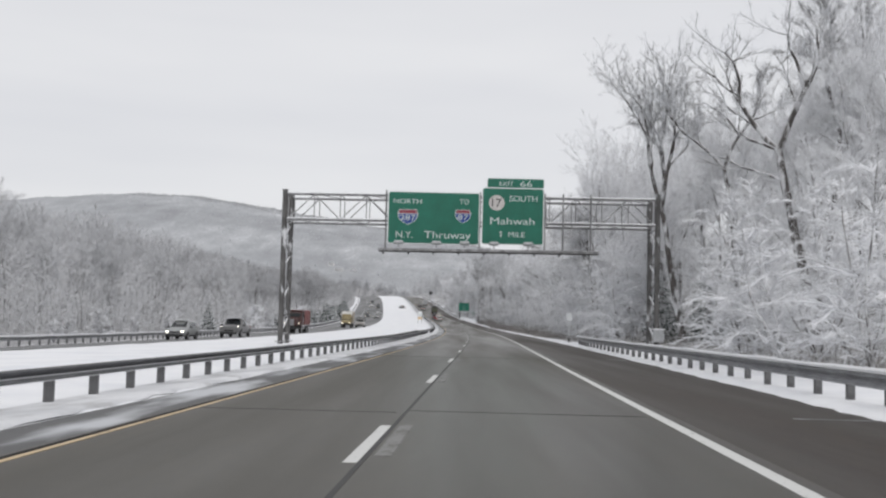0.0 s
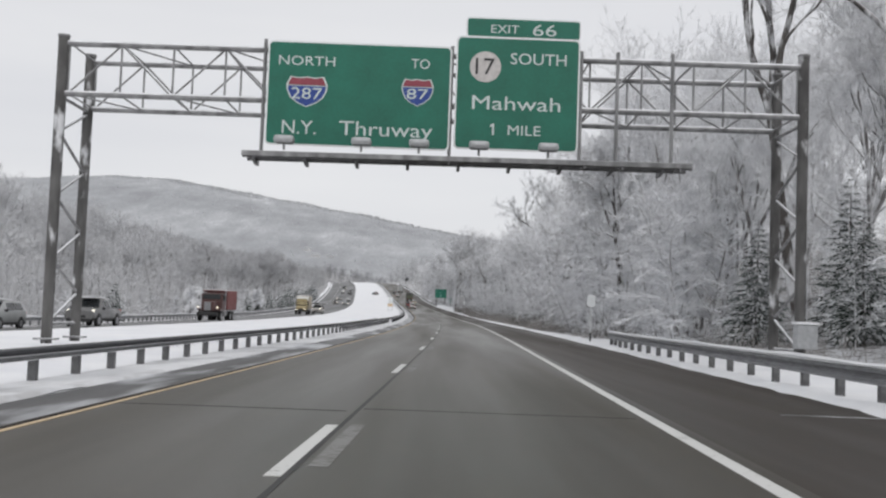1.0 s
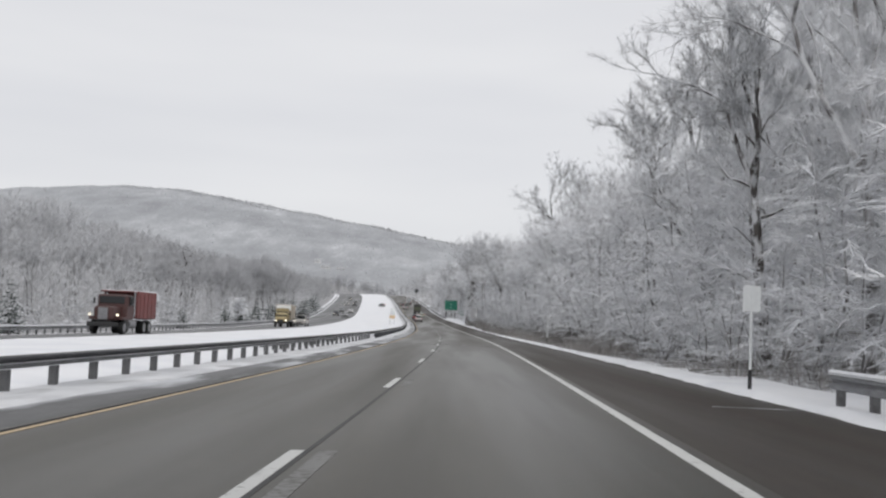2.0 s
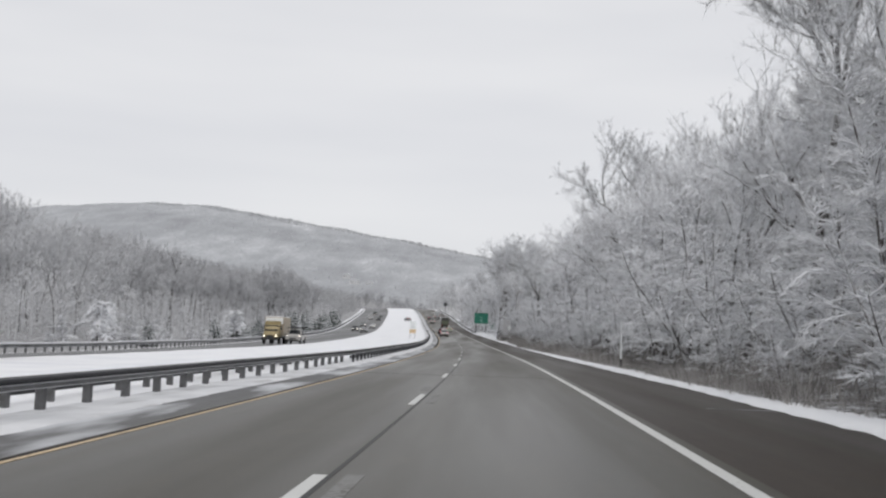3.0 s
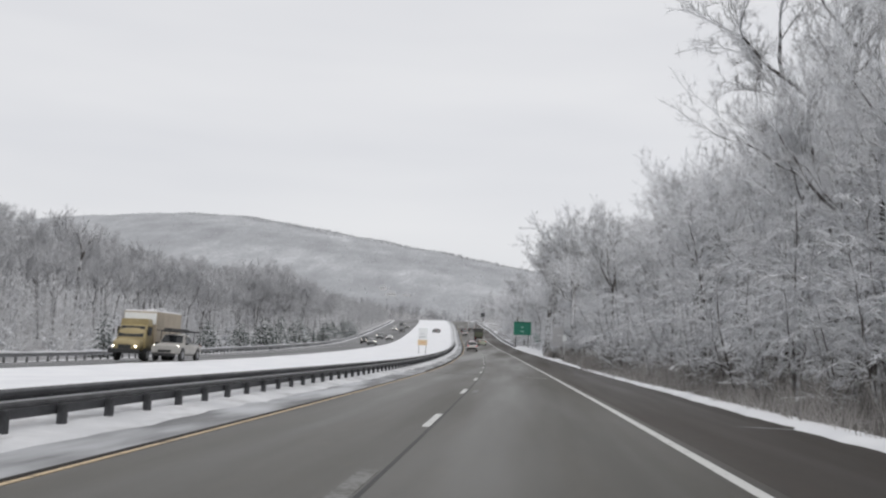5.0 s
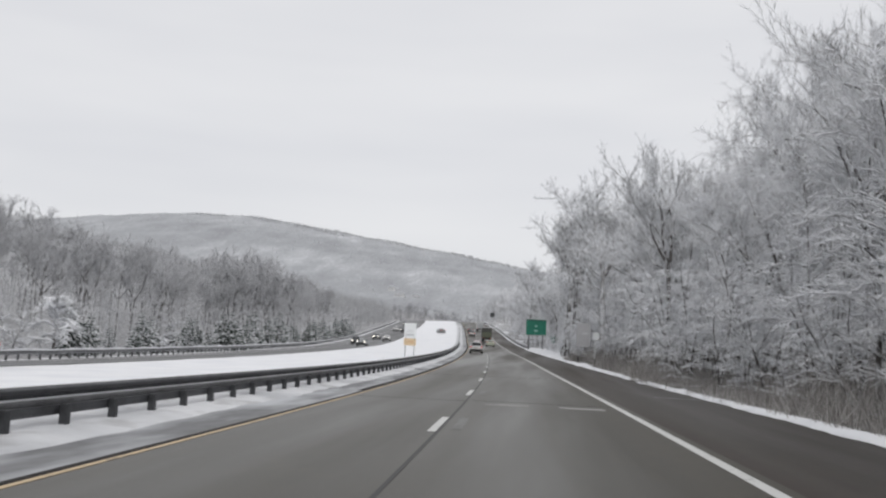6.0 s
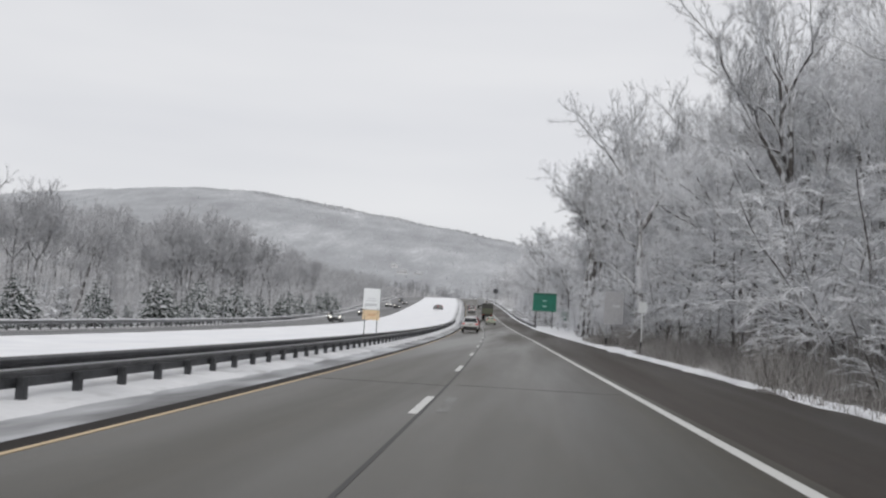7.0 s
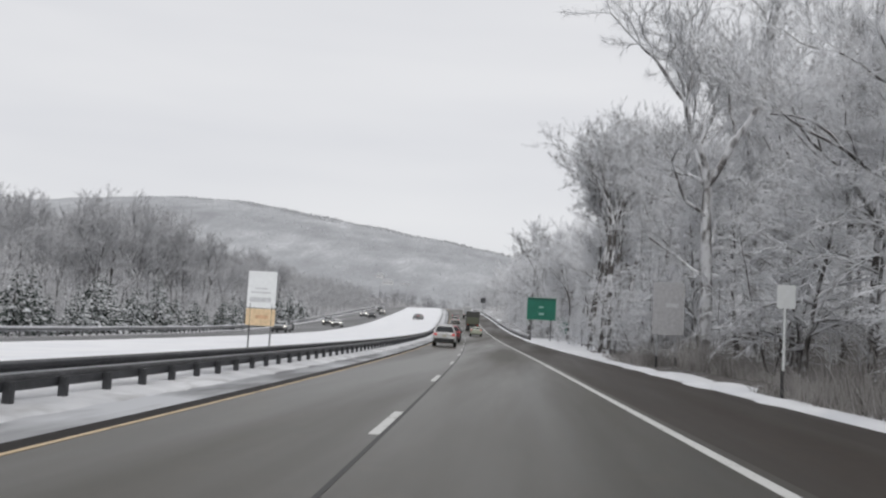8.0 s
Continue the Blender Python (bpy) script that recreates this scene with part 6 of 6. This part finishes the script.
def truck_base(name, label, length, wheels_y, rad_=0.5, half=1.15):
    t = thing(name, label, "truck")
    part("chassis", box((0.9, length, 0.28), (0, 0, 0.85), 0.03), TRIM, t)
    for y, twin in wheels_y:
        for sd in (-1, 1):
            wheel(t, sd * (half - (0.28 if twin else 0.17)), y, rad_, 0.52 if twin else 0.3)
    return t


DUMP_RED = paint("dump_body_red", (0.17, 0.045, 0.042), 0.55, grain=0.2, scale=1.2)
CAB_DARK = paint("cab_dark_red", (0.085, 0.04, 0.037), 0.45, grain=0.2)
TRUCK_YELLOW = paint("truck_yellow", (0.36, 0.29, 0.15), 0.45, grain=0.12, scale=1.2)
BOX_CREAM = paint("box_cream", (0.42, 0.36, 0.28), 0.55, grain=0.12, scale=1.0)

dump = truck_base("dump_truck", "dump truck with a red body and dark bonneted cab", 8.0, ((2.9, False), (-1.7, True), (-3.0, True)))
part("bonnet", box((1.3, 1.9, 0.95), (0, 3.2, 1.45), 0.16), CAB_DARK, dump, "dark long bonnet")
part("grille", box((0.66, 0.08, 0.82), (0, 4.17, 1.42), 0.05), RIM, dump, "tall grey metal grille")
part("cab", box((2.1, 1.7, 1.75), (0, 1.5, 1.9), 0.16), CAB_DARK, dump)
part("windscreen", box((1.75, 0.05, 0.5), (0, 2.36, 2.4), 0.02), GLASS, dump)
part("front_bumper", box((2.1, 0.2, 0.3), (0, 4.15, 0.7), 0.06), TRIM, dump)
for sd in (-1, 1):
    part("side_window", box((0.05, 0.9, 0.65), (sd * 1.1, 1.5, 2.35), 0.02), GLASS, dump)
    part("fender", box((0.42, 1.2, 0.2), (sd * 0.95, 3.0, 1.12), 0.08), CAB_DARK, dump)
    part("headlight", rod((sd * 0.95, 3.95, 1.35), (sd * 0.95, 4.1, 1.35), 0.07, sides=12), HEAD_DIM, dump, "lit round headlight")
    part("exhaust_stack", rod((sd * 1.0, 0.5, 1.2), (sd * 1.0, 0.5, 3.3), 0.08, sides=10), CHROME, dump)
    part("mirror", box((0.12, 0.08, 0.4), (sd * 1.3, 2.2, 2.3), 0.02), TRIM, dump)
part("dump_body", box((2.45, 4.7, 1.95), (0, -1.85, 2.12), 0.06), DUMP_RED, dump, "dull red steel dump body")
for y in np.arange(-3.9, 0.2, 0.95):
    for sd in (-1, 1):
        part("body_rib", box((0.03, 0.1, 1.8), (sd * 1.235, float(y), 2.1), 0.01), DUMP_RED, dump)
for sd in (-1, 1):
    part("fuel_tank", rod((sd * 0.95, 0.6, 0.75), (sd * 0.95, 2.0, 0.75), 0.3, sides=12), RIM, dump, "dull metal fuel tank")
    part("mud_guard", box((0.6, 2.5, 0.08), (sd * 0.88, -2.35, 1.13), 0.03), TRIM, dump)
part("cab_shield", box((2.3, 1.1, 0.1), (0, 0.9, 3.02), 0.03), DUMP_RED, dump)
part("snow_load", box((2.3, 5.4, 0.12), (0, -1.5, 3.06), 0.05), SNOW, dump, "snow on the tarped load")
p_, h_ = place(-27.0, 138, True)
dump.matrix_basis = Matrix.Translation(p_) @ Matrix.Rotation(h_, 4, "Z")

boxt = truck_base("box_truck", "yellow box truck with headlights on", 8.2, ((2.7, False), (-2.4, True)), 0.46)
part("bonnet", loft([(2.9, 0.98, 0.75, 1.5, 1.62, 0.8), (3.6, 0.95, 0.75, 1.42, 1.54, 0.72), (4.0, 0.88, 0.75, 1.3, 1.42, 0.62), (4.16, 0.72, 0.8, 1.12, 1.2, 0.5)]), TRUCK_YELLOW, boxt)
part("cab", loft([(1.38, 1.06, 0.8, 1.6, 2.5, 0.95), (2.5, 1.06, 0.8, 1.6, 2.52, 0.93), (2.9, 1.05, 0.8, 1.58, 2.1, 0.93), (3.12, 1.02, 0.8, 1.5, 1.62, 0.9)]), TRUCK_YELLOW, boxt)
part("windscreen", pane([(0.88, 3.08, 1.68), (-0.88, 3.08, 1.68), (-0.84, 2.6, 2.4), (0.84, 2.6, 2.4)], 0.05, 0.05), GLASS, boxt)
part("grille", box((0.9, 0.08, 0.3), (0, 4.15, 0.98), 0.03), TRIM, boxt)
part("front_bumper", box((2.2, 0.18, 0.3), (0, 4.15, 0.7), 0.05), TRIM, boxt)
part("cargo_box", box((2.45, 5.6, 2.4), (0, -1.5, 2.3), 0.05), BOX_CREAM, boxt, "dull cream cargo box")
part("roof_snow", box((2.35, 5.4, 0.12), (0, -1.5, 3.55), 0.05), SNOW, boxt, "snow along the top of the cargo box")
part("roof_fairing", prism([(-1.02, 0.0), (1.02, 0.0), (0.9, 0.5), (-0.9, 0.5)], 0.9), TRUCK_YELLOW, boxt).location = (0, 1.5, 2.45)
part("box_front_panel", box((2.3, 0.06, 0.8), (0, 1.33, 3.0), 0.02), SIGN_WHITE, boxt)
for sd in (-1, 1):
    part("headlight", box((0.18, 0.12, 0.12), (sd * 0.74, 4.1, 1.02), 0.04), HEAD, boxt, "lit headlight")
    part("side_window", box((0.05, 0.8, 0.55), (sd * 1.07, 2.3, 2.1), 0.02), GLASS, boxt)
    part("mirror", box((0.1, 0.08, 0.4), (sd * 1.25, 2.95, 2.0), 0.02), TRIM, boxt)
p_, h_ = place(-28.6, 229.5, True)
boxt.matrix_basis = Matrix.Translation(p_) @ Matrix.Rotation(h_, 4, "Z")

flat = car("work_pickup", "dirty silver pickup with a dark ladder rack, headlights on", PICKUP, DIRTY_SILVER, *place(-25.6, 227.5, True), lit=True, wheels=(-1.75, 1.8), rad_=0.42, cladding=False)
for y in (-2.4, -0.9, 0.9):
    part("rack_hoop", box((1.8, 0.06, 0.06), (0, y, 2.0), 0.01), TRIM, flat)
    for sd in (-1, 1):
        part("rack_post", box((0.05, 0.05, 0.95), (sd * 0.88, y, 1.55), 0.01), TRIM, flat)
for sd in (-1, 1):
    part("rack_rail", box((0.06, 4.6, 0.06), (sd * 0.88, -0.4, 2.05), 0.01), TRIM, flat)
part("rack_load", box((0.5, 4.2, 0.18), (0.2, -0.4, 2.12), 0.04), TRIM, flat, "dark ladders on the rack")

ahead = truck_base("dark_truck", "dark high-sided truck with a tarped body climbing the rise", 8.6, ((3.0, False), (-2.2, True), (-3.4, True)))
part("cab", box((2.3, 1.9, 2.2), (0, 3.2, 1.95), 0.12), CAB_DARK, ahead)
part("cargo_box", box((2.5, 6.0, 2.5), (0, -1.2, 2.3), 0.05), paint("dark_tarp", (0.07, 0.07, 0.065), 0.7), ahead, "dark tarped cargo body")
part("roof_snow", box((2.4, 5.8, 0.1), (0, -1.2, 3.59), 0.04), SNOW, ahead, "snow on the tarp")
part("tailgate", box((2.3, 0.08, 1.3), (0, -4.24, 1.75), 0.02), paint("olive_tailgate", (0.12, 0.13, 0.09), 0.6), ahead)
for sd in (-1, 1):
    part("tail_light", box((0.2, 0.08, 0.14), (sd * 0.95, -4.32, 0.95), 0.02), TAIL, ahead)
    part("mud_flap", box((0.55, 0.03, 0.5), (sd * 0.85, -4.2, 0.5), 0.01), RUBBER, ahead)
p_, h_ = place(-2.6, 455)
ahead.matrix_basis = Matrix.Translation(p_) @ Matrix.Rotation(h_, 4, "Z")

van = truck_base("white_truck", "white box truck with a grey roller door climbing the rise", 7.4, ((2.6, False), (-2.2, True)), 0.42)
part("cab", box((2.0, 1.8, 1.6), (0, 2.7, 1.6), 0.14), WHITE_PAINT, van)
part("cargo_box", box((2.3, 5.0, 2.3), (0, -1.0, 2.1), 0.05), WHITE_PAINT, van)
part("roller_door", box((2.0, 0.05, 1.9), (0, -3.53, 2.1), 0.02), ALU, van, "grey roller door")
for sd in (-1, 1):
    part("tail_light", box((0.18, 0.08, 0.14), (sd * 0.9, -3.55, 0.9), 0.02), TAIL, van)
p_, h_ = place(-2.4, 555)
van.matrix_basis = Matrix.Translation(p_) @ Matrix.Rotation(h_, 4, "Z")
